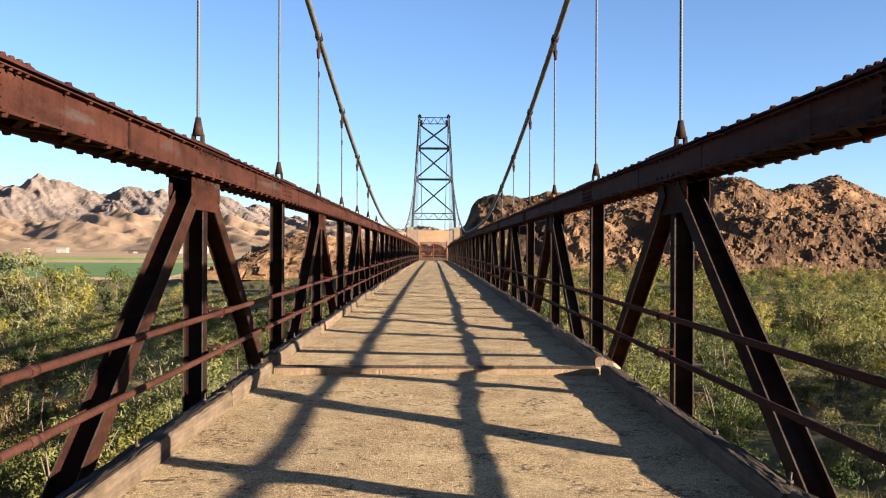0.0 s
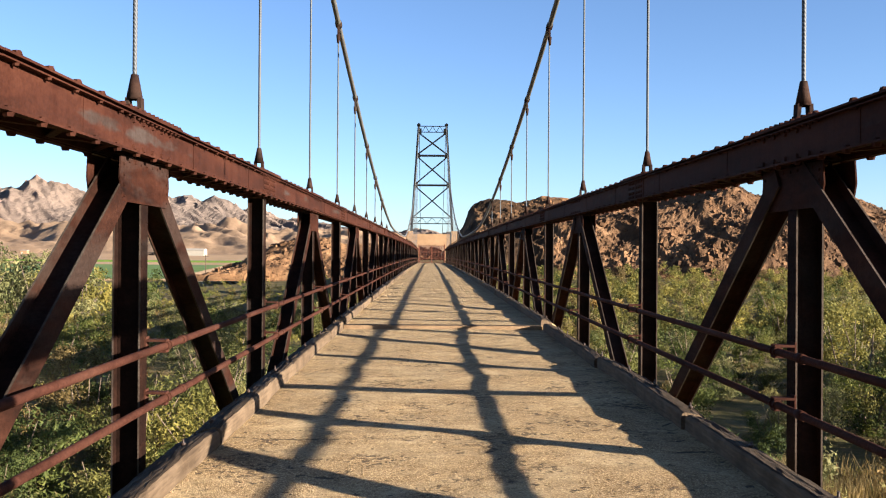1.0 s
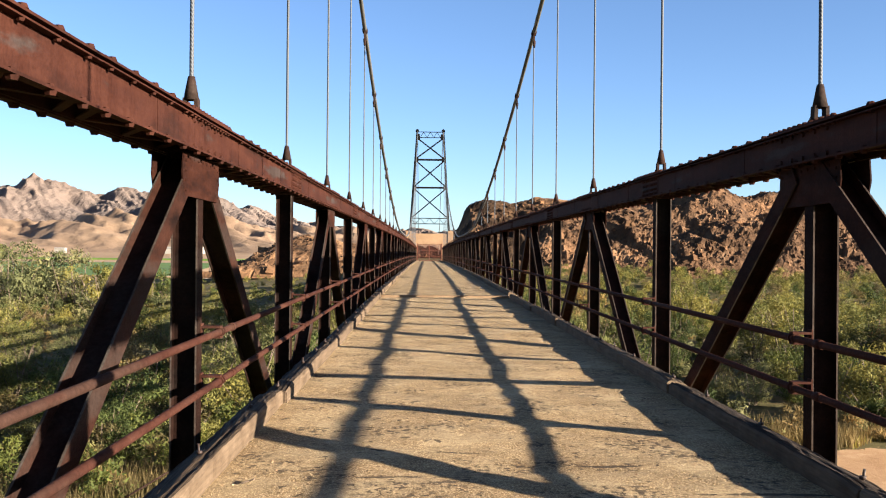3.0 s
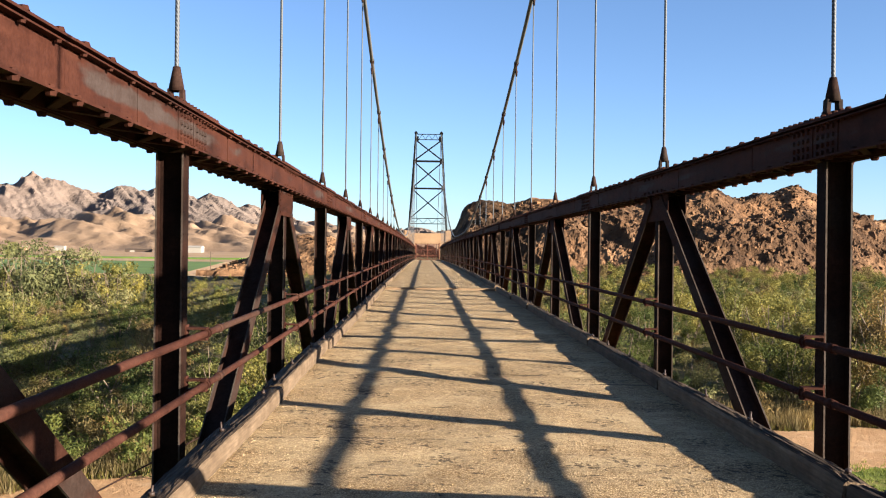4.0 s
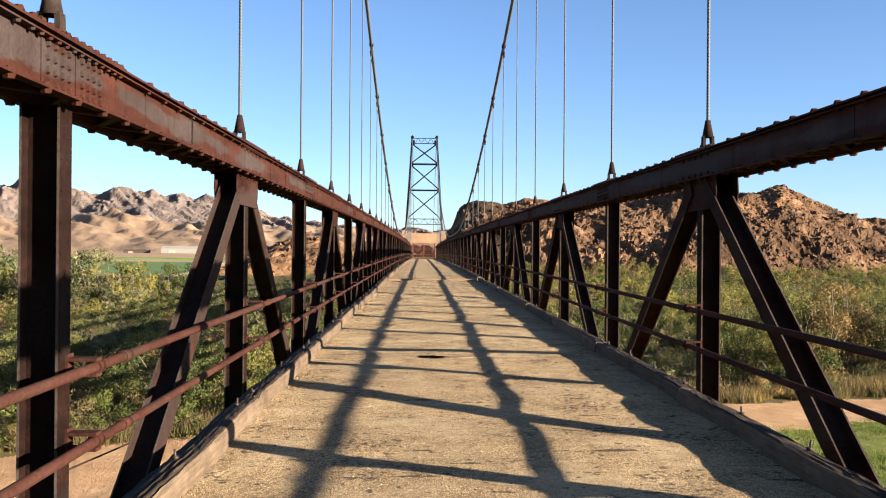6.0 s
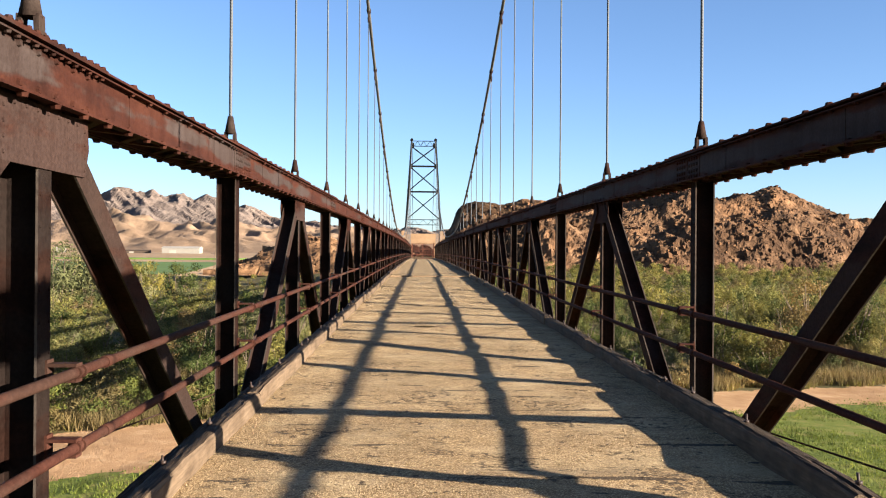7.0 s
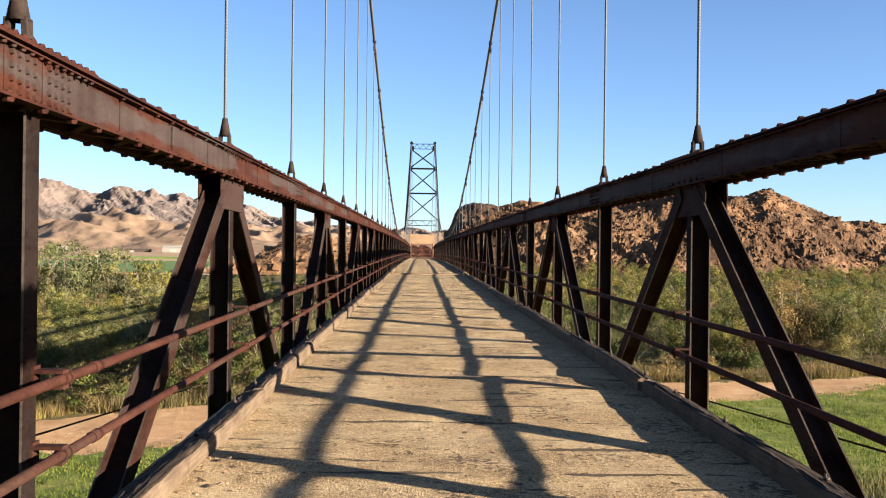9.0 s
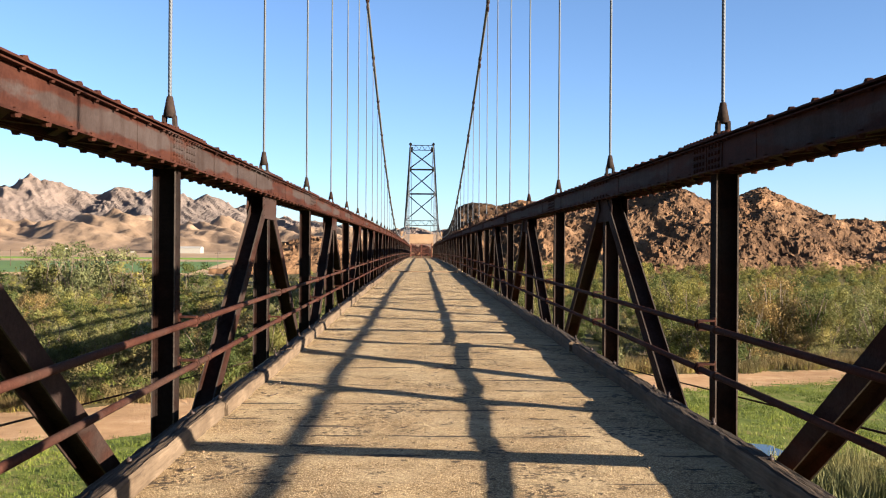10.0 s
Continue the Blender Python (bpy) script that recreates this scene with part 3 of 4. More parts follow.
def far_range(x, y):
    top = profile(RANGE, x)
    d = (y - 2950) / (700.0 if y < 2950 else 500.0)
    f = max(0.0, 1 - abs(d))
    warp = 60.0 * noise.noise(Vector((x * 0.003, y * 0.003, 6.0)))
    spur = Vector(((x + warp) * 0.0058 + y * 0.0030, y * 0.0016, 0.3))          # spurs run down from the crest
    rib = Vector(((x + warp) * 0.019 + y * 0.011, y * 0.0050, 2.3))
    z = top * (0.15 * f + 0.85 * f ** 1.25)
    z += f * 62 * (ridged(spur, 6) - 1.05) * (0.22 + 0.78 * (1 - f)) + f * 15 * (ridged(rib, 5) - 1.0) + f * 4 * (ridged(rib * 3.1, 4) - 1.0)
    return -8 + z


tagged(sheet("mountain_range", [-2100 + 6.5 * i for i in range(382)], [2250 + 11 * i for i in range(100)], far_range, HAZED_ROCK, smooth=False),
       "bare desert mountain range far off, haze put into its pink and grey", "mountain", kind="structure")

FOOT = [(-2200, 75), (-1400, 78), (-1050, 66), (-900, 84), (-780, 60), (-640, 76), (-520, 56), (-430, 66), (-330, 42), (-200, 46), (0, 36), (300, 30)]


def foothill(x, y):
    top = profile(FOOT, x)
    d = (y - 1950) / (430.0 if y < 1950 else 300.0)
    f = max(0.0, 1 - abs(d))
    m = Vector((x * 0.0050 + y * 0.0042, y * 0.0030 - x * 0.0006, 9.3))
    z = top * f ** 0.9 + f * 50 * (ridged(m, 3) - 1.0) * (0.30 + 0.70 * (1 - f)) + f * 17 * (ridged(m * 2.6, 4) - 1.0) + f * 5.5 * (ridged(Vector((x * 0.026 + y * 0.013, y * 0.009, 4.0)), 4) - 1.0)
    return -9 + z


tagged(sheet("foothills", [-1700 + 6 * i for i in range(320)], [1500 + 8 * i for i in range(100)], foothill, DUNE, smooth=True),
       "smooth tan foothills cut by shaded gullies", "hill", kind="structure")


# ---- bridge: deck ----
STEP = 2.45          # past this line the deck lies higher


def deck_top(x, y):
    z = camber(y) + (0.055 if y > STEP else 0.0)
    if y < 45:
        z += 0.022 * noise.noise(Vector((x * 0.55, y * 0.75, 0))) + 0.007 * noise.noise(Vector((x * 0.9, y * 1.9, 4)))
        z += 0.010 * noise.noise(Vector((x * 0.15, y * 3.6, 9)))
        # a settled joint in the surfacing
        e = y + 43.45 + 0.08 * noise.noise(Vector((x * 2.0, 0, 5)))
        z += 0.040 * math.exp(-abs(e) / 1.1 - ((x - 0.55) / 1.0) ** 2) * (1 if e < 0 else -1) * min(1, abs(e) / 0.3)
    return z


HOLE = (-0.435, -30.70)


def deck_mesh():
    xs = sorted([-2.56 + 0.0853 * i for i in range(61)] + [-0.79 + 0.0233 * i for i in range(31)])
    ys = [-92 + 1.0 * i for i in range(26)] + sorted([-66 + 0.1 * i for i in range(684)] + [-31.06 + 0.0277 * i for i in range(28)]) + [2.38, STEP - 0.01, STEP + 0.01] + [2.55 + 0.125 * i for i in range(340)] + [45.5 + 1.0 * i for i in range(127)]
    n = len(xs)
    verts = []
    for y in ys:
        for x in xs:
            verts.append((x, y, deck_top(x, y)))
    faces = []
    for j in range(len(ys) - 1):
        for i in range(n - 1):
            cx, cy = (xs[i] + xs[i + 1]) / 2, (ys[j] + ys[j + 1]) / 2
            r = ((cx - HOLE[0]) / 0.275) ** 2 + ((cy - HOLE[1]) / 0.28) ** 2
            if r + 1.1 * noise.noise(Vector((cx * 6, cy * 7, 2))) + 0.5 * noise.noise(Vector((cx * 22, cy * 22, 6))) < 0.85:
                continue
            faces.append((j * n + i, j * n + i + 1, (j + 1) * n + i + 1, (j + 1) * n + i))
    # sides and underside
    k = len(verts)
    for y in ys:
        verts += [(xs[0], y, camber(y) - 0.16), (xs[-1], y, camber(y) - 0.16)]
    for j in range(len(ys) - 1):
        a, b = k + 2 * j, k + 2 * j + 2
        faces += [(j * n, (j + 1) * n, b, a), (j * n + n - 1, a + 1, b + 1, (j + 1) * n + n - 1), (a, b, b + 1, a + 1)]
    me = bpy.data.meshes.new("deck")
    me.from_pydata(verts, [], faces)
    me.materials.append(ASPHALT)
    me.polygons.foreach_set("use_smooth", [True] * len(me.polygons))
    return me


deck = tagged(place("bridge_deck", deck_mesh()), "cracked tan gravel asphalt deck with a ragged hole", "bridge deck", kind="structure")
# near-black sheet added below the hole paints in its shaded depth
bm = bmesh.new()
box(bm, HOLE[0] - 0.5, HOLE[0] + 0.5, HOLE[1] - 0.5, HOLE[1] + 0.5, camber(HOLE[1]) - 0.15, camber(HOLE[1]) - 0.13)
part("hole_backing", bm, DARK, deck, "near-black sheet standing for the shaded inside of the hole")
bm = bmesh.new()
plank_z = deck_top(HOLE[0] + 0.4, HOLE[1] + 0.05)
v = [bm.verts.new((HOLE[0] + 0.22 + dx, HOLE[1] + dy, plank_z + dz)) for dz in (-0.05, 0.009) for dx, dy in ((0, -0.05), (0.16, -0.10), (0.36, -0.05), (0.40, 0.05), (0.17, 0.12), (0.02, 0.10))]
bm.faces.new(v[6:])
for k in range(6):
    bm.faces.new((v[k], v[(k + 1) % 6], v[6 + (k + 1) % 6], v[6 + k]))
part("exposed_plank", bm, BARE_PLANK, deck, "bare tan plank showing beside the hole")

bm = bmesh.new()
box(bm, -2.24, 2.2, STEP - 0.36, STEP + 0.03, -0.05, 0.085)
bmesh.ops.bevel(bm, geom=bm.edges[:], offset=0.012, segments=2, affect="EDGES")
tagged(part("threshold_timber", bm, RED_TIMBER), "worn reddish timber laid across the deck at a step", "timber")


def kerb_timber(y0, y1, side, h, shift):
    bm = bmesh.new()
    n = max(2, int((y1 - y0) / (0.12 if y0 < 8 else 0.5)))
    seed = rnd.random() * 50
    rings = []
    for k in range(n + 1):
        y = y0 + (y1 - y0) * k / n
        z = camber(y) + (0.055 if y > STEP else 0.0)
        sway = 0.026 * noise.noise(Vector((seed, y * 0.5, 1)))
        worn = max(0.0, 0.05 * (0.35 - min(y - y0, y1 - y) / 0.8)) if min(y - y0, y1 - y) < 0.28 else 0.0
        pts = [(2.215, -0.03), (2.213, 0.5 * h), (2.216, h - 0.03), (2.232, h - 0.006)]
        for q in range(9):
            g = noise.noise(Vector((q * 1.9 + seed, y * 0.45, 2)))
            pts.append((2.25 + 0.0235 * q, h + 0.004 - 0.032 * max(0.0, g) - 0.0008 * q * q))
        pts += [(2.462, h - 0.05), (2.468, -0.03)]
        ring = []
        for q, (x, zz) in enumerate(pts):
            rough = 0.006 * noise.noise(Vector((q * 0.8 + seed, y * 2.3, 7))) + 0.008 * noise.noise(Vector((q * 1.7 + seed, y * 6.5, 3)))
            ring.append(bm.verts.new((side * (x + shift + sway + rough), y, z + zz + (rough - worn if zz > 0 else 0))))
        rings.append(ring)
    m = len(rings[0])
    for a, c in zip(rings, rings[1:]):
        for q in range(m):
            bm.faces.new((a[q], a[(q + 1) % m], c[(q + 1) % m], c[q]))
    bm.faces.new(rings[0])
    bm.faces.new(rings[-1][::-1])
    ob = tagged(part("kerb_timber", bm, TIMBER), "split grey-brown timber kerb bolted along the deck edge", "kerb", "timber kerbs")
    y = y0 + 0.25
    while y < y1 - 0.1 and y < 60:
        b = bmesh.new()
        x = side * (2.36 + shift)
        z = camber(y) + (0.055 if y > STEP else 0.0) + h
        rod(b, (x, y, z - 0.03), (x + 0.02 * (rnd.random() - 0.5), y + 0.02 * (rnd.random() - 0.5), z + 0.02 + 0.05 * rnd.random()), 0.010, 0.010, 6)
        rod(b, (x, y, z - 0.012), (x, y, z + 0.012), 0.024, 0.024, 6)
        part("bolt", b, STEEL, ob)
        y += 1.35 + 0.9 * rnd.random()
    return ob


for side in (-1, 1):
    y = -91.0 + (0.8 if side > 0 else 0)
    while y < 170:
        L = 4.9 + 0.3 * rnd.random()
        y1 = min(y + L, 170)
        if y < STEP < y1 + 0.5:
            y1 = STEP - 0.42
        kerb_timber(y + 0.03, y1, side, 0.145 + 0.04 * rnd.random(), 0.045 * rnd.random() - 0.022)
        y = y1 if y1 != STEP - 0.42 else STEP + 0.02

# ---- bridge: stiffening trusses ----
FIRST, LAST = -15, 29        # panel points; gussets at the even ones


def chord_mesh(splice):
    bm = bmesh.new()
    L = P / 2
    for s in (-1, 1):
        box(bm, s * 0.135, s * 0.15, -L, L, 2.49, 2.785)                # webs
        box(bm, s * 0.15, s * 0.215, -L, L, 2.478, 2.494)               # lower flanges
        box(bm, s * 0.15, s * 0.20, -L, L, 2.758, 2.768)                # upper flanges
        for y in (-1.55, 1.35):
            box(bm, s * 0.15, s * 0.1545, y, y + 0.012, 2.50, 2.755)    # plate seams
    box(bm, -0.205, 0.205, -0.75, 0.75, 2.80, 2.812)                    # plate under the hanger
    y, k = -L + 0.1, 0
    while y < L - 0.05:                                                # lacing below
        bar(bm, (-0.13 if k % 2 else 0.13, y, 2.502), (0.13 if k % 2 else -0.13, y + 0.44, 2.502), 0.012, 0.06, (0, 0, 1))
        for s in (-1, 1):
            rivet(bm, (s * 0.185, y, 2.478), (0, 0, -1), 0.036)
            rivet(bm, (s * 0.185, y, 2.494), (0, 0, 1), 0.026)
            if abs(y) > 0.8:
                rivet(bm, (s * 0.186, y + 0.1, 2.80), (0, 0, 1), 0.034)
                rivet(bm, (s * 0.178, y + 0.1, 2.758), (0, 0, -1), 0.024)
        y += 0.44
        k += 1
    for k in range(13):
        for s in (-1, 1):
            rivet(bm, (s * 0.185, -0.69 + 0.115 * k, 2.812), (0, 0, 1), 0.026)
            rivet(bm, (s * 0.178, -0.69 + 0.115 * k, 2.758), (0, 0, -1), 0.022)
    for s in (-1, 1):
        if splice:
            ys = [-0.44, -0.34, -0.24, -0.14, 0.06, 0.16, 0.26, 0.36]
        else:
            ys = [-0.5, -0.25, 0.0, 0.25, 0.5]
        for yy in ys:
            for zz in ((2.53, 2.59, 2.66, 2.73) if splice else (2.53, 2.735)):
                rivet(bm, (s * (0.157 if splice else 0.15), yy, zz), (s, 0, 0), 0.025)
    return mesh_of("top_chord", bm, CHORD_STEEL)


def h_section(bm, a, b, flange, dx):
    """An H bar in the truss plane from a to b, given as (y, z); flanges face the road and the river."""
    a, b = Vector((0, *a)), Vector((0, *b))
    d = (b - a).normalized()
    n = Vector((1, 0, 0)).cross(d)
    x0, x1, x2, x3, f, w = -0.137 + dx, -0.122 + dx, 0.075 - dx, 0.09 - dx, flange / 2, 0.006
    out = [(x0, -f), (x1, -f), (x1, -w), (x2, -w), (x2, -f), (x3, -f), (x3, f), (x2, f), (x2, w), (x1, w), (x1, f), (x0, f)]
    rings = [[bm.verts.new(c + Vector((x, 0, 0)) + k * n) for x, k in out] for c in (a, b)]
    for i in range(12):
        k = (i + 1) % 12
        edge = bm.faces.new((rings[0][i], rings[0][k], rings[1][k], rings[1][i]))
        edge.material_index = 1 if i in (0, 4, 6, 10) else 0           # flange edges paler, a sunlit line put into the colour
    for r in rings:
        bm.faces.new((r[0], r[1], r[2], r[9], r[10], r[11]))
        bm.faces.new((r[2], r[3], r[8], r[9]))
        bm.faces.new((r[3], r[4], r[5], r[6], r[7], r[8]))


def post_mesh():
    bm = bmesh.new()
    h_section(bm, (0, -1.30), (0, 2.475), 0.186, 0.0)
    for s in (-1, 1):
        for k in range(18):
            rivet(bm, (0.09, s * 0.07, -0.9 + 0.18 * k), (1, 0, 0), 0.009)
    return mesh_of("post", bm, (POST_STEEL, LIT_EDGE))


def diagonal_mesh():
    bm = bmesh.new()
    f = lambda d: (d, 2.58 - 0.69 * d)
    h_section(bm, f(0.24), f(5.6), 0.196, 0.004)
    return mesh_of("diagonal", bm, (DIAGONAL_STEEL, LIT_EDGE))


def gusset_mesh():
    bm = bmesh.new()
    out = [(-0.64, 2.476), (-0.665, 2.30), (-0.60, 2.125), (0.60, 2.125), (0.665, 2.30), (0.64, 2.476)]
    for x in (0.092, -0.151):
        prism(bm, out, x, x + 0.012)
    for y in (-0.58, 0.58):
        for z in (2.17, 2.25, 2.33, 2.41):
            rivet(bm, (0.104, y, z), (1, 0, 0), 0.014)
    for k in range(7):
        rivet(bm, (0.104, -0.45 + 0.15 * k, 2.44), (1, 0, 0), 0.014)
    return mesh_of("gusset_plate", bm, RUST)


def lower_mesh():
    bm = bmesh.new()
    L = P / 2 - 0.003
    for s in (-1, 1):
        box(bm, s * 0.135, s * 0.15, -L, L, -1.52, -1.22)
        box(bm, s * 0.15, s * 0.21, -L, L, -1.235, -1.22)
    box(bm, -0.2, 0.2, -L, L, -1.535, -1.52)
    return mesh_of("bottom_chord", bm, RUST)


CHORD = (chord_mesh(False), chord_mesh(True))
cover_bm = bmesh.new()
box(cover_bm, -0.212, 0.212, -P / 2 + 0.004, P / 2 - 0.004, 2.785, 2.80)
COVER = mesh_of("cover_plate", cover_bm, CHORD_STEEL)
splice_bm = bmesh.new()
box(splice_bm, 0.15, 0.157, -0.24, 0.22, 2.505, 2.752)
SPLICE = mesh_of("splice_plate", splice_bm, CHORD_STEEL)
POST, DIAG, GUSSET, LOWER = post_mesh(), diagonal_mesh(), gusset_mesh(), lower_mesh()


def bracket_mesh():
    """A bent strap that holds a pipe to the post."""
    bm = bmesh.new()
    out = [(0.09, -0.075), (0.104, -0.075), (0.104, -0.054), (0.268, -0.054), (0.268, -0.034), (0.104, -0.034), (0.104, 0.034), (0.268, 0.034), (0.268, 0.054), (0.104, 0.054), (0.104, 0.075), (0.09, 0.075)]
    a = [bm.verts.new((x, 0.02, z)) for x, z in out]
    b = [bm.verts.new((x, 0.115, z)) for x, z in out]
    bm.faces.new(a)
    bm.faces.new(b[::-1])
    for i in range(len(a)):
        k = (i + 1) % len(a)
        bm.faces.new((a[i], a[k], b[k], b[i]))
    return bm


def pipe_mesh():
    bm = bmesh.new()
    rod(bm, (0.25, -P / 2, 0), (0.25, P / 2, 0), 0.031, n=12, caps=False)
    for y in (0.045, 0.125):
        rod(bm, (0.25, y, 0), (0.25, y + 0.016, 0), 0.043, n=12)
    return mesh_of("rail_pipe", bm, PIPE)


sleeve_bm = bmesh.new()
rod(sleeve_bm, (0.25, 0.55, 0), (0.25, 0.67, 0), 0.038, n=12)
SLEEVE = mesh_of("coupling", sleeve_bm, PIPE)
BRACKET = mesh_of("bracket", bracket_mesh(), PIPE)
RAIL = pipe_mesh()

for side in (-1, 1):
    truss = tagged(new("stiffening_truss"), "long rusted riveted steel truss beside the deck", "truss")
    rail = tagged(new("handrail"), "two rusted steel pipe rails clamped to the truss posts", "handrail")
    turn = pose(0, 0, 0) if side < 0 else pose(0, 0, 0, 0, 0, 180)
    for j in range(FIRST, LAST + 1):
        y = j * P
        here = pose(side * HALF, y, camber(y))
        tilt = here @ pose(0, 0, 0, math.degrees(math.atan(slope(y))))
        chord = place("top_chord", CHORD[j % 2], truss, tilt @ pose(0, 0, 0.018 * min(1, max(0, (y + 45) / 40))) @ turn)
        place("cover_plate", COVER, chord)
        if j % 2:
            for yy in (-0.27, 0.22):
                place("splice_plate", SPLICE, chord, pose(0, yy, 0))
                place("splice_plate", SPLICE, chord, pose(0, yy, 0, 0, 0, 180))
        place("bottom_chord", LOWER, truss, tilt @ turn)
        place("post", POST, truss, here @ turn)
        if j % 2 == 0:
            place("gusset_plate", GUSSET, truss, here @ turn)
            place("diagonal", DIAG, truss, here)
            place("diagonal", DIAG, truss, here @ pose(0, 0, 0, 0, 0, 180) @ Matrix.Translation((0.03, 0, 0)))
        for z in (0.97, 0.54):
            place("bracket", BRACKET, rail, here @ pose(0, 0, z) @ turn)
            place("coupling", SLEEVE, place("rail_pipe", RAIL, rail, tilt @ pose(0, 0, z) @ turn))

beam = bmesh.new()
box(beam, -2.7, 2.7, -0.13, 0.13, -0.95, -0.93)
box(beam, -2.7, 2.7, -0.13, 0.13, -0.32, -0.30)
box(beam, -2.7, 2.7, -0.006, 0.006, -0.93, -0.32)
BEAM = mesh_of("floor_beam", beam, RUST)
for j in range(FIRST, LAST + 1):
    tagged(place("floor_beam", BEAM, None, pose(0, j * P, camber(j * P))), "rusted steel floor beam under the deck", "beam", "floor beams")

# ---- bridge: cables and hangers ----
YT, ZT = 173.4, 27.6


def cable_z(y):
    z = 2.82 + 0.00183 * (y - 57.0) ** 2
    low = camber(y) + 3.02
    return z if z > low + 0.4 else low + 0.4 * math.exp((z - low - 0.4) / 0.4)


def socket_mesh():
    """An open rope socket: a cone over two cheeks round a pin."""
    bm = bmesh.new()
    rod(bm, (0, 0, 2.985), (0, 0, 3.19), 0.068, 0.030, 12)
    for s in (-1, 1):
        bar(bm, (s * 0.056, 0, 2.812), (s * 0.048, 0, 3.0), 0.032, 0.09, (1, 0, 0))
    bar(bm, (0, 0, 2.81), (0, 0, 2.905), 0.03, 0.11, (1, 0, 0))
    bar(bm, (0, -0.13, 2.822), (0, 0.13, 2.822), 0.16, 0.02, (1, 0, 0))
    return mesh_of("socket", bm, ROPE_RUST)


SOCKET = socket_mesh()
pin_bm = bmesh.new()
rod(pin_bm, (-0.088, 0, 2.875), (0.088, 0, 2.875), 0.026, n=10)
PIN = mesh_of("pin", pin_bm, ROPE_RUST)
clamp_bm = bmesh.new()
rod(clamp_bm, (0, -0.11, 0), (0, 0.11, 0), 0.088, n=10)
bar(clamp_bm, (0, 0, -0.06), (0, 0, -0.34), 0.09, 0.05, (0, 1, 0))
rod(clamp_bm, (0, 0, -0.30), (0, 0, -0.52), 0.055, 0.03, 8)
CLAMP = mesh_of("cable_clamp", clamp_bm, ROPE_RUST)
for side in (-1, 1):
    for j in range(FIRST + 4, LAST):
        y = j * P
        zc = cable_z(y)
        base = camber(y)
        if zc - base < 3.35:
            continue
        hanger = tagged(new("hanger"), "grey wire rope hanger with a rusted socket on the truss", "hanger", "suspender hangers")
        hanger.matrix_basis = pose(side * HALF, y, base)
        place("pin", PIN, place("socket", SOCKET, hanger))
        bm = bmesh.new()
        rod(bm, (0, 0, 3.17), (0, 0, max(3.2, zc - base - 0.48)), 0.0195, n=8, caps=False)
        part("rope", bm, ROPE, hanger)
        if zc - base > 3.95:
            a = math.degrees(math.atan(2 * 0.00184 * (y - 57.0)))
            place("clamp", CLAMP, hanger, pose(0, 0, zc - base, a * 0.999))

    bm = bmesh.new()
    n, rings = 12, []
    ys = [-64 + 1.9 * i for i in range(125)] + [YT]
    for y in ys:
        z = cable_z(y) if y < YT else ZT
        s = 2 * 0.00184 * (y - 57)
        nz = Vector((0, -s, 1)).normalized()
        rings.append([bm.verts.new(Vector((side * HALF, y, z)) + 0.066 * (math.cos(2 * math.pi * k / n) * Vector((1, 0, 0)) + math.sin(2 * math.pi * k / n) * nz)) for k in range(n)])
    back = [(YT + 2, ZT - 0.4), (YT + 58, 1.0)]
    for y, z in back:
        rings.append([bm.verts.new(Vector((side * HALF, y, z)) + 0.066 * (math.cos(2 * math.pi * k / n) * Vector((1, 0, 0)) + math.sin(2 * math.pi * k / n) * Vector((0, 0.4, 0.9)))) for k in range(n)])
    for a, b in zip(rings, rings[1:]):
        for k in range(n):
            bm.faces.new((a[k], a[(k + 1) % n], b[(k + 1) % n], b[k])).smooth = True
    tagged(part("main_cable", bm, CABLE), "thick twisted wire main suspension cable", "cable", "main cables")

for side in (-1, 1):
    bm = bmesh.new()
    rod(bm, (side * 7.6, -66, -0.1), (side * 7.6, 62, bank(side * 7.6, 62) - 0.2), 0.022, n=8)
    tagged(part("wind_cable", bm, ROPE_RUST), "thin dark wind guy cable running down to the riverbed", "cable", "wind cables")

# ---- tower, pedestals, gate ----
tower = tagged(new("bridge_tower"), "tall dark steel tower with crossed bracing on concrete pedestals", "tower")
tower.location = (0, YT, 0)


def leg_x(z):
    return 2.80 + (ZT - z) * (4.15 - 2.80) / (ZT - 6.1)


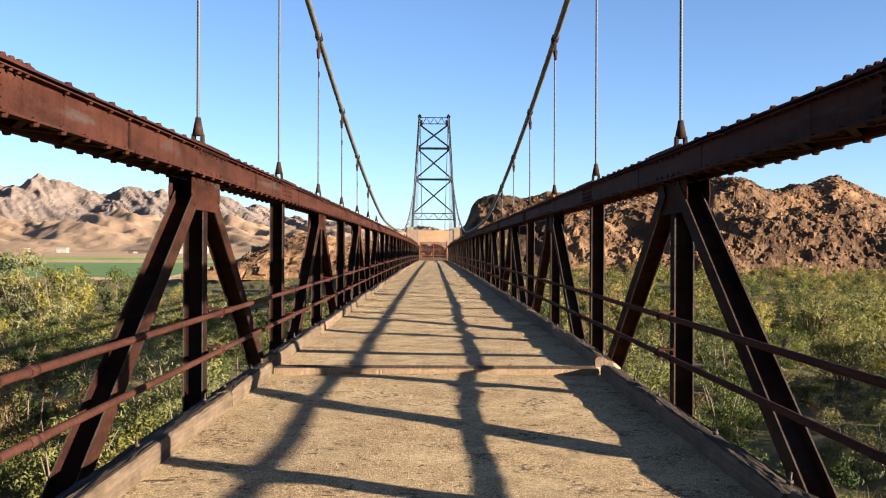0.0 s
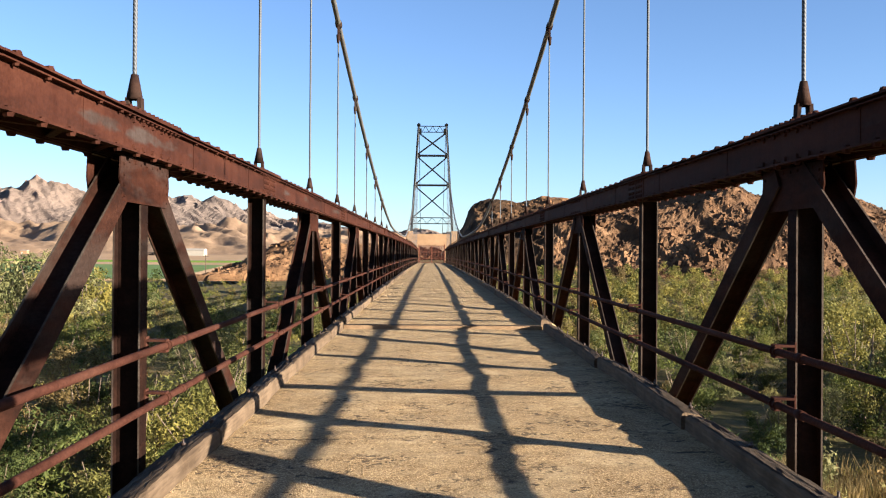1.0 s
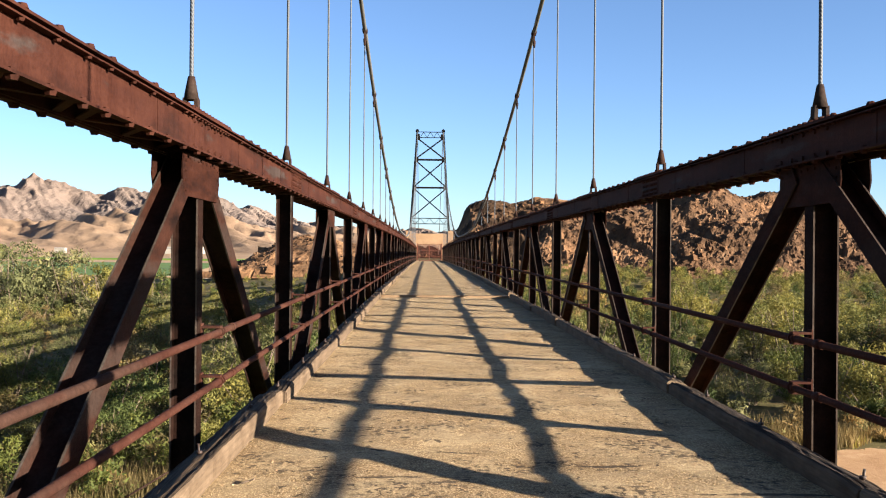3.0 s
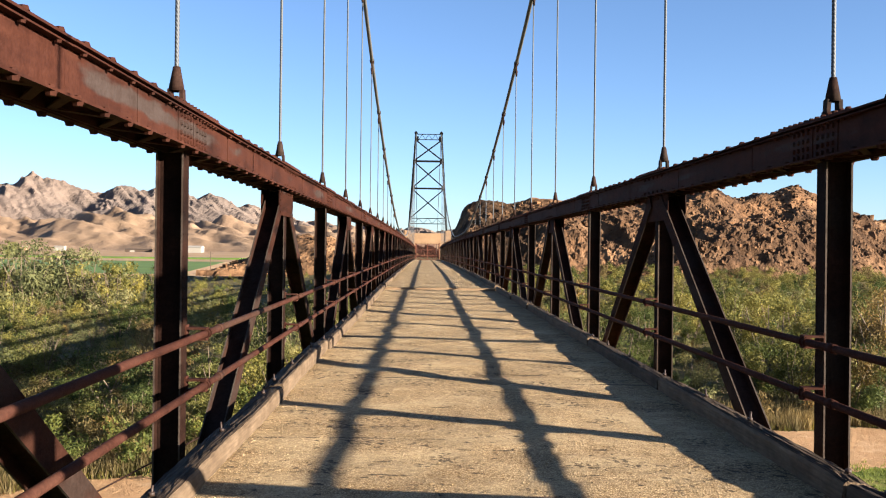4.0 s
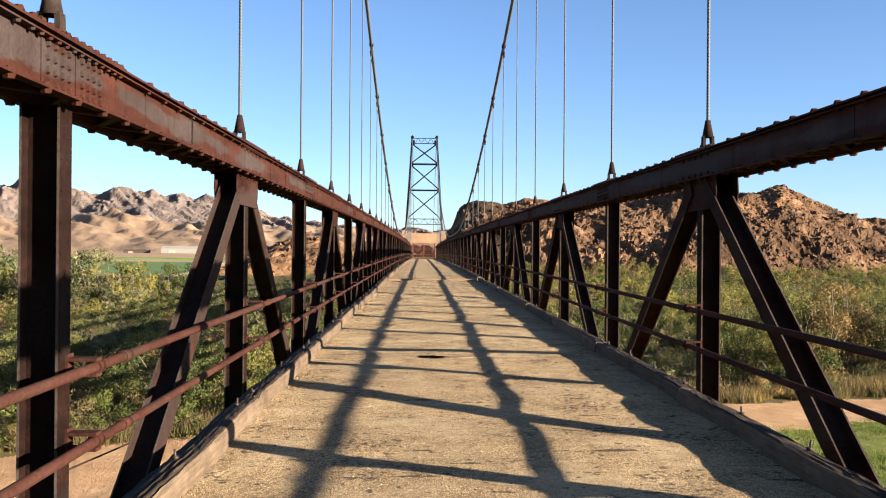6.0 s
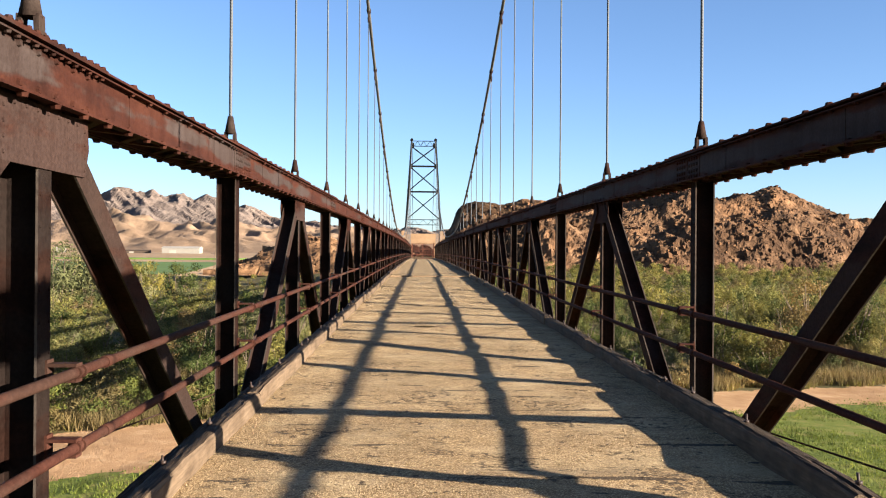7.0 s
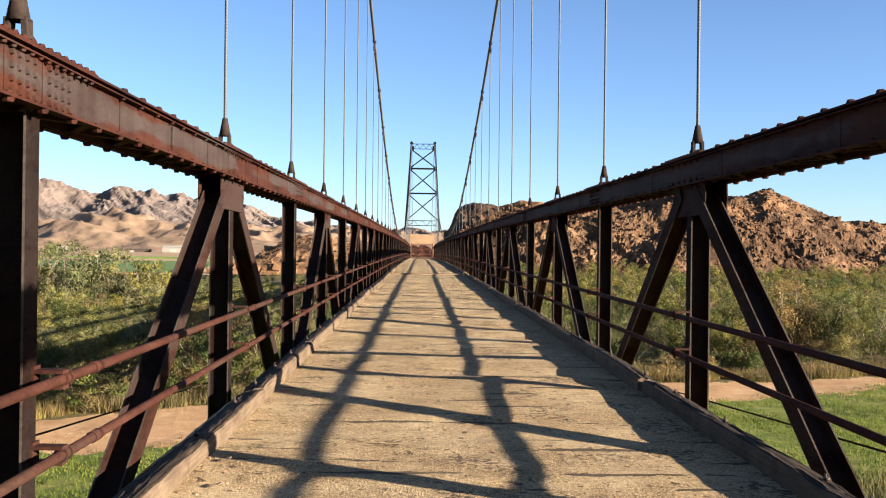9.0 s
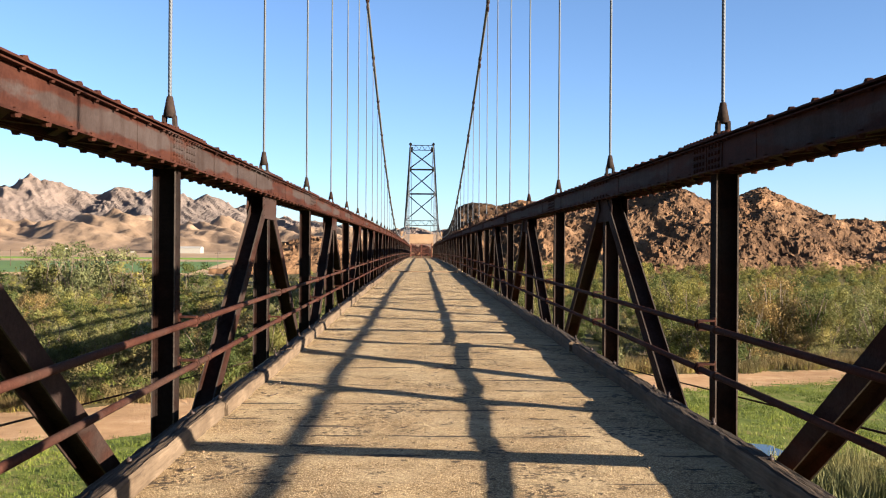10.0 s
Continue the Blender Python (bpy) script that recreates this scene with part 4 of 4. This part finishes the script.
for side in (-1, 1):
    bm = bmesh.new()
    a, b = (side * leg_x(6.1), 0, 6.1), (side * leg_x(ZT), 0, ZT)
    for y in (-0.55, 0.55):
        bar(bm, (a[0], y * 1.5, a[2]), (b[0], y, b[2]), 0.42, 0.05, (1, 0, 0))
    for s in (-1, 1):
        bar(bm, (a[0] + s * 0.16, -0.8, a[2]), (b[0] + s * 0.16, -0.52, b[2]), 0.12, 0.05, (0, 1, 0))
        bar(bm, (a[0] + s * 0.16, 0.8, a[2]), (b[0] + s * 0.16, 0.52, b[2]), 0.12, 0.05, (0, 1, 0))
    z, k = 6.6, 0
    while z < 26.5:
        w = 0.75 - 0.25 * (z - 6) / 21
        bar(bm, (side * leg_x(z), -w if k % 2 else w, z), (side * leg_x(z + 0.9), w if k % 2 else -w, z + 0.9), 0.09, 0.02, (0, 0, 1))
        z += 0.9
        k += 1
    part("leg", bm, TOWER, tower)
    bm = bmesh.new()
    box(bm, side * 2.8 - 0.35, side * 2.8 + 0.35, -0.8, 0.8, ZT - 0.15, ZT + 0.12)
    rod(bm, (side * 2.8, -0.6, ZT + 0.15), (side * 2.8, 0.6, ZT + 0.15), 0.22, n=10)
    part("saddle", bm, TOWER, tower)
    for z in (21.4, 15.4, 26.3):
        bm = bmesh.new()
        box(bm, side * leg_x(z) - 0.42 + (-side) * 0.25, side * leg_x(z) + 0.42 - side * 0.25, -0.62, -0.58, z - 0.55, z + 0.55)
        part("gusset", bm, TOWER, tower)
for z in (21.4, 15.4):
    bm = bmesh.new()
    for y in (-0.56, 0.56):
        bar(bm, (-leg_x(z), y, z), (leg_x(z), y, z), 0.32, 0.1, (0, 0, 1))
    part("strut", bm, TOWER, tower)
for z0, z1 in ((26.1, 27.3), (7.6, 8.8)):
    bm = bmesh.new()
    for z in (z0, z1):
        bar(bm, (-leg_x(z), -0.56, z), (leg_x(z), -0.56, z), 0.16, 0.1, (0, 0, 1))
    n = 8
    for k in range(n):
        xa, xb = -leg_x(z0) + 2 * leg_x(z0) * k / n, -leg_x(z0) + 2 * leg_x(z0) * (k + 1) / n
        bar(bm, (xa, -0.56, z0 if k % 2 else z1), (xb, -0.56, z1 if k % 2 else z0), 0.1, 0.08, (0, 0, 1))
    part("lattice_girder", bm, TOWER, tower)
for z0, z1 in ((21.5, 26.1), (15.5, 21.3), (8.8, 15.3)):
    for side in (-1, 1):
        bm = bmesh.new()
        for y in (-0.6, 0.52):
            bar(bm, (side * leg_x(z0), y, z0), (-side * leg_x(z1), y + 0.08 * side, z1), 0.2, 0.06, (0, 0, 1))
        part("cross_brace", bm, TOWER, tower)
for side in (-1, 1):
    bm = bmesh.new()
    box(bm, side * 4.5 - 0.62, side * 4.5 + 0.62, YT - 1.5, YT + 1.5, -2.0, 6.1)
    bmesh.ops.bevel(bm, geom=bm.edges[:], offset=0.08, segments=2, affect="EDGES")
    tagged(part("tower_pedestal", bm, CONCRETE), "tall tan concrete pedestal under the tower leg", "pedestal", "tower pedestals")
bm = bmesh.new()
box(bm, -3.87, 3.87, YT - 1.35, YT - 0.9, 3.2, 5.5)
bmesh.ops.bevel(bm, geom=bm.edges[:], offset=0.05, segments=2, affect="EDGES")
box(bm, -3.87, -2.7, YT - 1.35, YT - 0.9, -0.6, 3.19)
box(bm, 2.7, 3.87, YT - 1.35, YT - 0.9, -0.6, 3.19)
tagged(part("portal_wall", bm, CONCRETE), "tan concrete portal wall between the tower pedestals", "wall", kind="structure")

gate = tagged(new("gate"), "rusty barred steel gate closing the bridge end", "gate")
gate.location = (0, 169.5, camber(169.5) + 0.08)
for side in (-1, 1):
    bm = bmesh.new()
    for x in (0.04, 2.42):
        box(bm, side * x - 0.04, side * x + 0.04, -0.04, 0.04, 0.05, 3.5)
    for z in (0.08, 1.0, 2.2, 3.45):
        box(bm, min(0, side * 2.42), max(0, side * 2.42), -0.035, 0.035, z - 0.04, z + 0.04)
    part("leaf_frame", bm, GATE, gate)
    for k in range(16):
        bm = bmesh.new()
        x = side * (0.16 + 0.147 * k)
        rod(bm, (x, 0, 0.08), (x, 0, 3.45), 0.02, n=6)
        part("bar", bm, GATE, gate)
    bm = bmesh.new()
    box(bm, side * 2.55 - 0.08, side * 2.55 + 0.08, -0.08, 0.08, -0.1, 3.7)
    part("gate_post", bm, GATE, gate)
# ---- fields, building, poles ----
bm = bmesh.new()
v = [bm.verts.new(c) for c in ((-1200, 318, -8.1), (-92, 318, -8.1), (-130, 585, -7.0), (-1200, 585, -7.0))]
bm.faces.new(v)
for k in range(4):
    w = [bm.verts.new((q.co.x + (30 if q.co.x > -200 else -30), q.co.y + (-12 if q.co.y < 400 else 12), -11)) for q in (v[k], v[(k + 1) % 4])]
    bm.faces.new((v[k], w[0], w[1], v[(k + 1) % 4])).material_index = 1
tagged(part("crop_field", bm, (FIELD, GROUND)), "flat bright green irrigated crop field", "field", kind="structure")
bm = bmesh.new()
box(bm, -1300, -150, 735, 775, -9, -6.0)
tagged(part("far_crop_strip", bm, FIELD), "narrow green crop strip before the farm buildings", "field", kind="structure")


def building(x, y, z, w, d, h, name, label, mat, roofing=GREY):
    ob = tagged(new(name), label, "building")
    ob.location = (x, y, z)
    bm = bmesh.new()
    box(bm, -w / 2, w / 2, -d / 2, d / 2, -2, h)
    part("wall", bm, mat, ob)
    bm = bmesh.new()
    prism(bm, [(-d / 2 - 0.5, h), (0, h + 0.12 * d), (d / 2 + 0.5, h)], -w / 2 - 0.5, w / 2 + 0.5)
    part("roof", bm, roofing, ob)
    bm = bmesh.new()
    box(bm, -w * 0.3, -w * 0.12, -d / 2 - 0.1, -d / 2, 0, h * 0.6)
    part("door", bm, GREY, ob)


building(-322, 1240, -4.2, 50, 20, 7.0, "warehouse", "long white farm warehouse beyond the field", WHITE)
building(-505, 1290, -4.2, 14, 9, 6, "farmhouse", "small white farm building beyond the field", WHITE)
building(-560, 1300, -4.2, 9, 8, 5, "farmhouse", "small pale farm building beyond the field", CONCRETE)
building(-385, 1250, -4.2, 34, 9, 3.5, "open_shed", "low dark farm shed beyond the field", POLE, POLE)
for x, y, h in ((-86, 345, 9.0), (-66, 420, 9.0), (-205, 420, 9.5)):
    ob = tagged(new("utility_pole"), "dark wooden utility pole beside the field", "pole", "utility poles")
    ob.location = (x, y, -8.6)
    bm = bmesh.new()
    rod(bm, (0, 0, -0.5), (0, 0, h), 0.16, 0.11, 8)
    part("pole", bm, POLE, ob)
    bm = bmesh.new()
    box(bm, -1.1, 1.1, -0.06, 0.06, h - 0.7, h - 0.55)
    part("crossarm", bm, POLE, ob)


# ---- plants ----
def sand_top(x):
    return 16.0 + (0.25 * x if x > 0 else 0.58 * x)


def sand_foot(x):
    return -1.5 + (0.56 * x if x > 0 else 0.32 * x)


def leaf_cloud(rng, clumps, per, size, spread, verts, faces):
    """Small leaf blades round clump centres."""
    for (cx, cy, cz, cr) in clumps:
        for _ in range(per):
            a, b = rng.random() * 2 * math.pi, rng.uniform(-1, 1)
            r = cr * rng.random() ** 0.45
            q = math.sqrt(1 - b * b)
            p = Vector((cx + r * q * math.cos(a), cy + r * q * math.sin(a), cz + r * b * spread))
            face = (Vector((q * math.cos(a), q * math.sin(a), b + 0.25)) + 0.45 * Vector((rng.gauss(0, 1), rng.gauss(0, 1), rng.gauss(0, 1)))).normalized()
            d = Vector((rng.gauss(0, 1), rng.gauss(0, 1), rng.gauss(0.6, 1)))
            d = (d - d.dot(face) * face).normalized()
            w = face.cross(d)
            L = 1.1 * size * rng.uniform(0.6, 1.4)
            k = len(verts)
            verts += [tuple(p - 0.20 * L * w), tuple(p + 0.20 * L * w), tuple(p + L * d)]
            faces.append((k, k + 1, k + 2))


def shrub_meshes(seed, height, width, clump_n, per, size):
    rng = random.Random(seed)
    bm = bmesh.new()
    clumps = []
    stems = 7
    for s in range(stems):
        a = 2 * math.pi * s / stems + rng.random()
        lean = rng.uniform(0.15, 0.5) * width
        p = Vector((0.1 * math.cos(a), 0.1 * math.sin(a), -0.4))
        tip = Vector((lean * math.cos(a), lean * math.sin(a), height * rng.uniform(0.55, 0.9)))
        mid = p.lerp(tip, 0.5) + Vector((rng.uniform(-0.2, 0.2), rng.uniform(-0.2, 0.2), 0.15))
        rod(bm, p, mid, 0.05, 0.035, 5, False)
        rod(bm, mid, tip, 0.035, 0.012, 5, False)
        for _ in range(clump_n // stems + 1):
            f = rng.uniform(0.15, 1.05)
            c = p.lerp(tip, f) + Vector((rng.gauss(0, 0.22), rng.gauss(0, 0.22), rng.gauss(0, 0.10))) * width * 0.5
            clumps.append((c.x, c.y, max(0.25, c.z), width * rng.uniform(0.10, 0.21)))
    stem = mesh_of("trunk", bm, BARK)
    verts, faces = [], []
    leaf_cloud(rng, clumps, per, size, 0.85, verts, faces)
    me = bpy.data.meshes.new("crown")
    me.from_pydata(verts, [], faces)
    return stem, me


def crown_with(me, mat):
    c = me.copy()
    c.materials.append(mat)
    return c


KINDS = []
for k, (h, w) in enumerate(((3.8, 4.0), (2.8, 3.8), (4.8, 4.6), (1.8, 3.0), (3.2, 4.8))):
    for per, size in ((250, 0.135), (95, 0.22)):
        stem, crown = shrub_meshes(40 + k, h, w, 20, per, size)
        KINDS.append((stem, [crown_with(crown, m) for m in (LEAF_GREEN, LEAF_GREY, LEAF_DARK, LEAF_DRY)]))


def shrub(x, y, kind, tone, size, turn):
    stem, crowns = KINDS[2 * kind + (1 if y > 72 else 0)]
    words = ("olive green", "grey-green", "dark green", "dry tan")[tone]
    ob = tagged(new("shrub"), words + " feathery riverbed shrub with many thin stems", "shrub", "riverbed shrubs")
    ob.matrix_basis = pose(x, y, bank(x, y), 0, 0, turn) @ Matrix.Scale(size, 4)
    place("trunk", stem, ob)
    place("crown", crowns[tone], ob)


rng = random.Random(11)
spots = []
tries = 0
while len(spots) < 290 and tries < 20000:
    tries += 1
    side = rng.choice((-1, 1))
    y = -14 + 150 * rng.random() ** 1.15
    x = side * rng.uniform(5, 16 + 0.50 * (y + 45))
    if y < sand_top(x) + 1.0 + rng.uniform(0, 2):
        continue
    if any((x - a) ** 2 + (y - b) ** 2 < (2.1 + y * 0.008) ** 2 for a, b in spots):
        continue
    spots.append((x, y))
    near_sand = y < sand_top(x) + 8
    kind = 3 if near_sand and rng.random() < 0.5 else rng.choice((0, 0, 1, 1, 2, 4, 4))
    # close on the right more dark leaves, standing in for shade
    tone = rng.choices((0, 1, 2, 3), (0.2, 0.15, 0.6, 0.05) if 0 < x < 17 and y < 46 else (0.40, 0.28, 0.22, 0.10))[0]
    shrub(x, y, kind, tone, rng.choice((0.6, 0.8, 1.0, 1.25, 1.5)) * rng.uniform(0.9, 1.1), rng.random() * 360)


def thicket(name, seed, count, region, label, mat):
    rng = random.Random(seed)
    verts, faces = [], []
    for _ in range(count):
        x, y, s = region(rng)
        z = bank(x, y)
        clumps = []
        for _ in range(8):
            rad = abs(rng.gauss(0, 0.75))
            a = rng.random() * 6.28
            clumps.append((x + rad * math.cos(a) * s, y + rad * math.sin(a) * s, z + (0.25 + max(0.1, 1.9 - 1.1 * rad) * rng.uniform(0.35, 1)) * s, 0.66 * s * rng.uniform(0.5, 1)))
        leaf_cloud(rng, clumps, 42, 0.19 * s, 0.8, verts, faces)
    me = bpy.data.meshes.new(name)
    me.from_pydata(verts, [], faces)
    me.materials.append(mat)
    tagged(place(name, me), label, "thicket", kind="stuff")


def far_scrub(rng):
    """On the right up to the hill's foot; on the left only as far as the open flats."""
    if rng.random() < 0.6:
        y = rng.uniform(90, 238)
        return rng.uniform(9, 40 + 0.5 * y), y, rng.uniform(1.2, 2.0)
    y = rng.uniform(70, 175)
    return -rng.uniform(9, 40 + 0.5 * y), y, rng.uniform(0.7, 1.3)


def near_scrub(rng):
    while True:
        y = rng.uniform(-14, 120)
        x = rng.choice((-1, 1)) * rng.uniform(5, 20 + 0.5 * (y + 45))
        if y > sand_top(x) + 0.5 and not (0 < x < 17 and y < 46):
            return x, y, rng.uniform(0.55, 1.15)


# where dark leaf colour stands in for shade cast by taller shrubs
def painted_shade_scrub(rng):
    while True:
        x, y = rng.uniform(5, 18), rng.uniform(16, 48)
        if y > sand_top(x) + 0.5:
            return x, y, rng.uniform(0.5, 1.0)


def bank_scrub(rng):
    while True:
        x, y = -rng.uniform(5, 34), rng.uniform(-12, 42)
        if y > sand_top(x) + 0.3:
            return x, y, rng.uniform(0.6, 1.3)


def flats_scrub(rng):
    y = rng.uniform(150, 330)
    return -rng.uniform(12, 40 + 0.55 * y), y, rng.uniform(0.5, 0.9)


thicket("far_thicket", 21, 760, far_scrub, "distant belt of olive green scrub below the hill", LEAF_GREEN)
thicket("far_thicket", 22, 330, far_scrub, "distant belt of dark green scrub below the hill", LEAF_DARK)
thicket("far_thicket", 23, 260, far_scrub, "distant belt of dry tan scrub below the hill", LEAF_DRY)
thicket("undergrowth", 24, 300, near_scrub, "low olive green undergrowth between the shrubs", LEAF_GREY)
thicket("undergrowth", 25, 230, near_scrub, "low yellow-brown undergrowth between the shrubs", LEAF_DRY)
thicket("undergrowth", 27, 110, painted_shade_scrub, "low undergrowth beside the bridge, its dark green standing in for shade", LEAF_DARK)
# dark leaves put some of the bridge's shadow on the bank into the colour
thicket("undergrowth", 28, 90, bank_scrub, "undergrowth on the left bank, its dark green standing in for bridge shadow", LEAF_DARK)
thicket("undergrowth", 29, 180, bank_scrub, "dry brown undergrowth on the shaded bank", LEAF_DRY)
thicket("flats_scrub", 26, 500, flats_scrub, "low yellow-green scrub on the flats before the field", LEAF_GREEN)

# taller trees on the left flats
for x, y, k, t, sc in ((-62, 112, 2, 1, 2.0), (-70, 118, 2, 0, 2.1), (-56, 120, 0, 1, 2.2), (-78, 108, 2, 2, 1.9), (-50, 116, 0, 0, 1.7), (-64, 126, 2, 1, 2.2), (-84, 122, 2, 0, 2.0), (-46, 128, 0, 2, 1.6), (-72, 132, 0, 1, 2.3)):
    shrub(x, y, k, t, 1.28 * sc, rng.random() * 360)


for _ in range(17):
    x = rng.uniform(27, 62)
    y = sand_top(x) + rng.uniform(4, 42)
    shrub(x, y, rng.choice((0, 2, 2, 4)), rng.choices((0, 1, 2, 3), (0.34, 0.26, 0.28, 0.12))[0], rng.uniform(1.4, 2.1), rng.random() * 360)

for x, y, t, sc in ((20.8, -18.0, 1, 0.62), (23.2, -15.6, 0, 0.75), (19.8, -21.6, 2, 0.55), (24.4, -19.5, 1, 0.7)):
    shrub(x, y, 3, t, sc, rng.random() * 360)


def grass_patch(name, seed, count, region, label, size, mat):
    rng = random.Random(seed)
    verts, faces = [], []
    for _ in range(count):
        x, y = region(rng)
        z = bank(x, y)
        for _ in range(5):
            a = rng.random() * 6.28
            px, py = x + rng.gauss(0, 0.15), y + rng.gauss(0, 0.15)
            L = size * rng.uniform(0.5, 1.4)
            k = len(verts)
            dx, dy = 0.03 * math.cos(a), 0.03 * math.sin(a)
            verts += [(px - dx, py - dy, z - 0.05), (px + dx, py + dy, z - 0.05), (px + rng.gauss(0, 0.3) * L, py + rng.gauss(0, 0.3) * L, z + L)]
            faces.append((k, k + 1, k + 2))
    me = bpy.data.meshes.new(name)
    me.from_pydata(verts, [], faces)
    me.materials.append(mat)
    tagged(place(name, me), label, "grass", kind="stuff")


def meadow(rng):
    while True:
        x = rng.choice((-1, 1)) * rng.uniform(3, 44)
        y = rng.uniform(-58, 22)
        if y < sand_foot(x) + rng.gauss(0, 1.2) and noise.noise(Vector((x * 0.22, y * 0.22, 2))) > rng.uniform(-0.5, 0.35):
            return x, y


def reed_edge(rng):
    x = rng.choice((-1, 1)) * rng.uniform(4, 48)
    return x, sand_top(x) + abs(rng.gauss(0, 3.5)) - 0.3 + 1.5 * noise.noise(Vector((x * 0.3, 3, 3)))


def near_reeds(rng):
    return 21.5 + rng.gauss(0, 2.2), -18.0 + rng.gauss(0, 2.2)


grass_patch("meadow_grass", 31, 42000, meadow, "bright green riverside grass with yellow stalks", 0.14, GRASS)
grass_patch("reed_fringe", 32, 6500, reed_edge, "dry yellow reeds along the sand", 0.85, LEAF_DRY)
grass_patch("green_fringe", 34, 4200, reed_edge, "yellow-green grass tufts along the sand", 0.42, LEAF_GREEN)
grass_patch("pale_reeds", 33, 1100, near_reeds, "pale grey-green reeds beside the shallow water", 0.8, LEAF_GREY)

# ---- litter and water ----
def litter():
    rng = random.Random(5)
    verts, faces = [], []
    for _ in range(900):
        side = rng.choice((-1, -1, 1))
        x = side * (2.19 - abs(rng.gauss(0, 0.16)) - (rng.random() < 0.25) * 1.5 * rng.random())
        y = rng.uniform(-60, 20)
        z = deck_top(x, y)
        r = rng.uniform(0.006, 0.02)
        k = len(verts)
        for a in range(5):
            t = a * 1.2566 + rng.uniform(-0.3, 0.3)
            verts.append((x + r * math.cos(t), y + r * math.sin(t), z - 0.003))
        verts.append((x + rng.uniform(-0.3, 0.3) * r, y + rng.uniform(-0.3, 0.3) * r, z + r * rng.uniform(0.5, 0.9)))
        faces += [(k + a, k + (a + 1) % 5, k + 5) for a in range(5)]
    me = bpy.data.meshes.new("gravel_litter")
    me.from_pydata(verts, [], faces)
    me.materials.append(CONCRETE)
    tagged(place("gravel_litter", me), "loose stones and grit lying along the kerbs", "gravel", kind="stuff")


litter()


def bedded_gravel(name, seed, count, y0, y1, rmin, rmax, mat, label):
    rng = random.Random(seed)
    verts, faces = [], []
    while len(faces) < 5 * count:
        x, y = rng.uniform(-2.19, 2.19), rng.uniform(y0, y1)
        if (x - HOLE[0]) ** 2 + (y - HOLE[1]) ** 2 < 0.16 or abs(y - STEP + 0.16) < 0.25:
            continue
        if noise.noise(Vector((x * 1.1, y * 1.1, 1))) + 0.5 * noise.noise(Vector((x * 4, y * 4, 3))) < rng.uniform(-0.7, 0.35):
            continue
        z, r, k = deck_top(x, y), rng.uniform(rmin, rmax), len(verts)
        t0 = rng.random() * 6.28
        for a in range(5):
            t, q = t0 + a * 1.2566, r * rng.uniform(0.75, 1.2)
            verts.append((x + q * math.cos(t), y + q * math.sin(t), z - 0.003))
        verts.append((x + rng.uniform(-0.4, 0.4) * r, y + rng.uniform(-0.4, 0.4) * r, z + r * (rng.uniform(0.3, 0.6) if r < 0.0105 else rng.uniform(0.2, 0.42))))
        faces += [(k + a, k + (a + 1) % 5, k + 5) for a in range(5)]
    me = bpy.data.meshes.new(name)
    me.from_pydata(verts, [], faces)
    me.materials.append(mat)
    tagged(place(name, me), label, "gravel", kind="stuff")


bedded_gravel("bedded_gravel", 61, 30000, -58, -12, 0.004, 0.010, PEBBLE, "fine pale gravel standing proud in the worn deck")
bedded_gravel("bedded_gravel", 62, 14000, -12, 30, 0.007, 0.015, PEBBLE, "pale gravel standing proud in the worn deck")
bedded_gravel("asphalt_lumps", 63, 14000, -58, -8, 0.011, 0.026, ASPHALT, "rough tan lumps of broken asphalt on the deck")
for y, x in ((-48.7, -2.05), (-49.4, -1.98), (-24.0, -2.02), (-36.4, 2.03), (-9.5, 2.04), (-53.0, -2.07)):
    bm = bmesh.new()
    z = deck_top(x, y)
    rod(bm, (x, y, z + 0.012), (x + 0.09, y + 0.05, z + 0.03), 0.008, 0.006, 6)
    rod(bm, (x + 0.06, y + 0.03, z + 0.02), (x + 0.10, y - 0.01, z + 0.05), 0.005, 0.004, 5)
    tagged(part("twig", bm, BARK), "small dry forked twig lying by the kerb", "twig", "twigs")

mat, nt, bsdf, link = material("shallow_water")
bsdf.inputs["Base Color"].default_value = (0.05, 0.06, 0.05, 1)
bsdf.inputs["Roughness"].default_value = 0.06
bump(nt, link, bsdf, noise_fac(nt, link, coords(nt, link, (1, 1, 1), "world"), 3.0, 3, 0.5), 0.05, 0.02)
bm = bmesh.new()
ring = []
for k in range(28):
    a = 2 * math.pi * k / 28
    r = 1.0 + 0.35 * noise.noise(Vector((math.cos(a) * 1.5, math.sin(a) * 1.5, 8)))
    ring.append(bm.verts.new((17.3 + 1.3 * r * math.cos(a), -11.4 + 1.7 * r * math.sin(a), bank(17.3, -11.4) + 0.08)))
bm.faces.new(ring)
tagged(part("water", bm, mat), "shallow still water between the grass", "water", kind="structure")
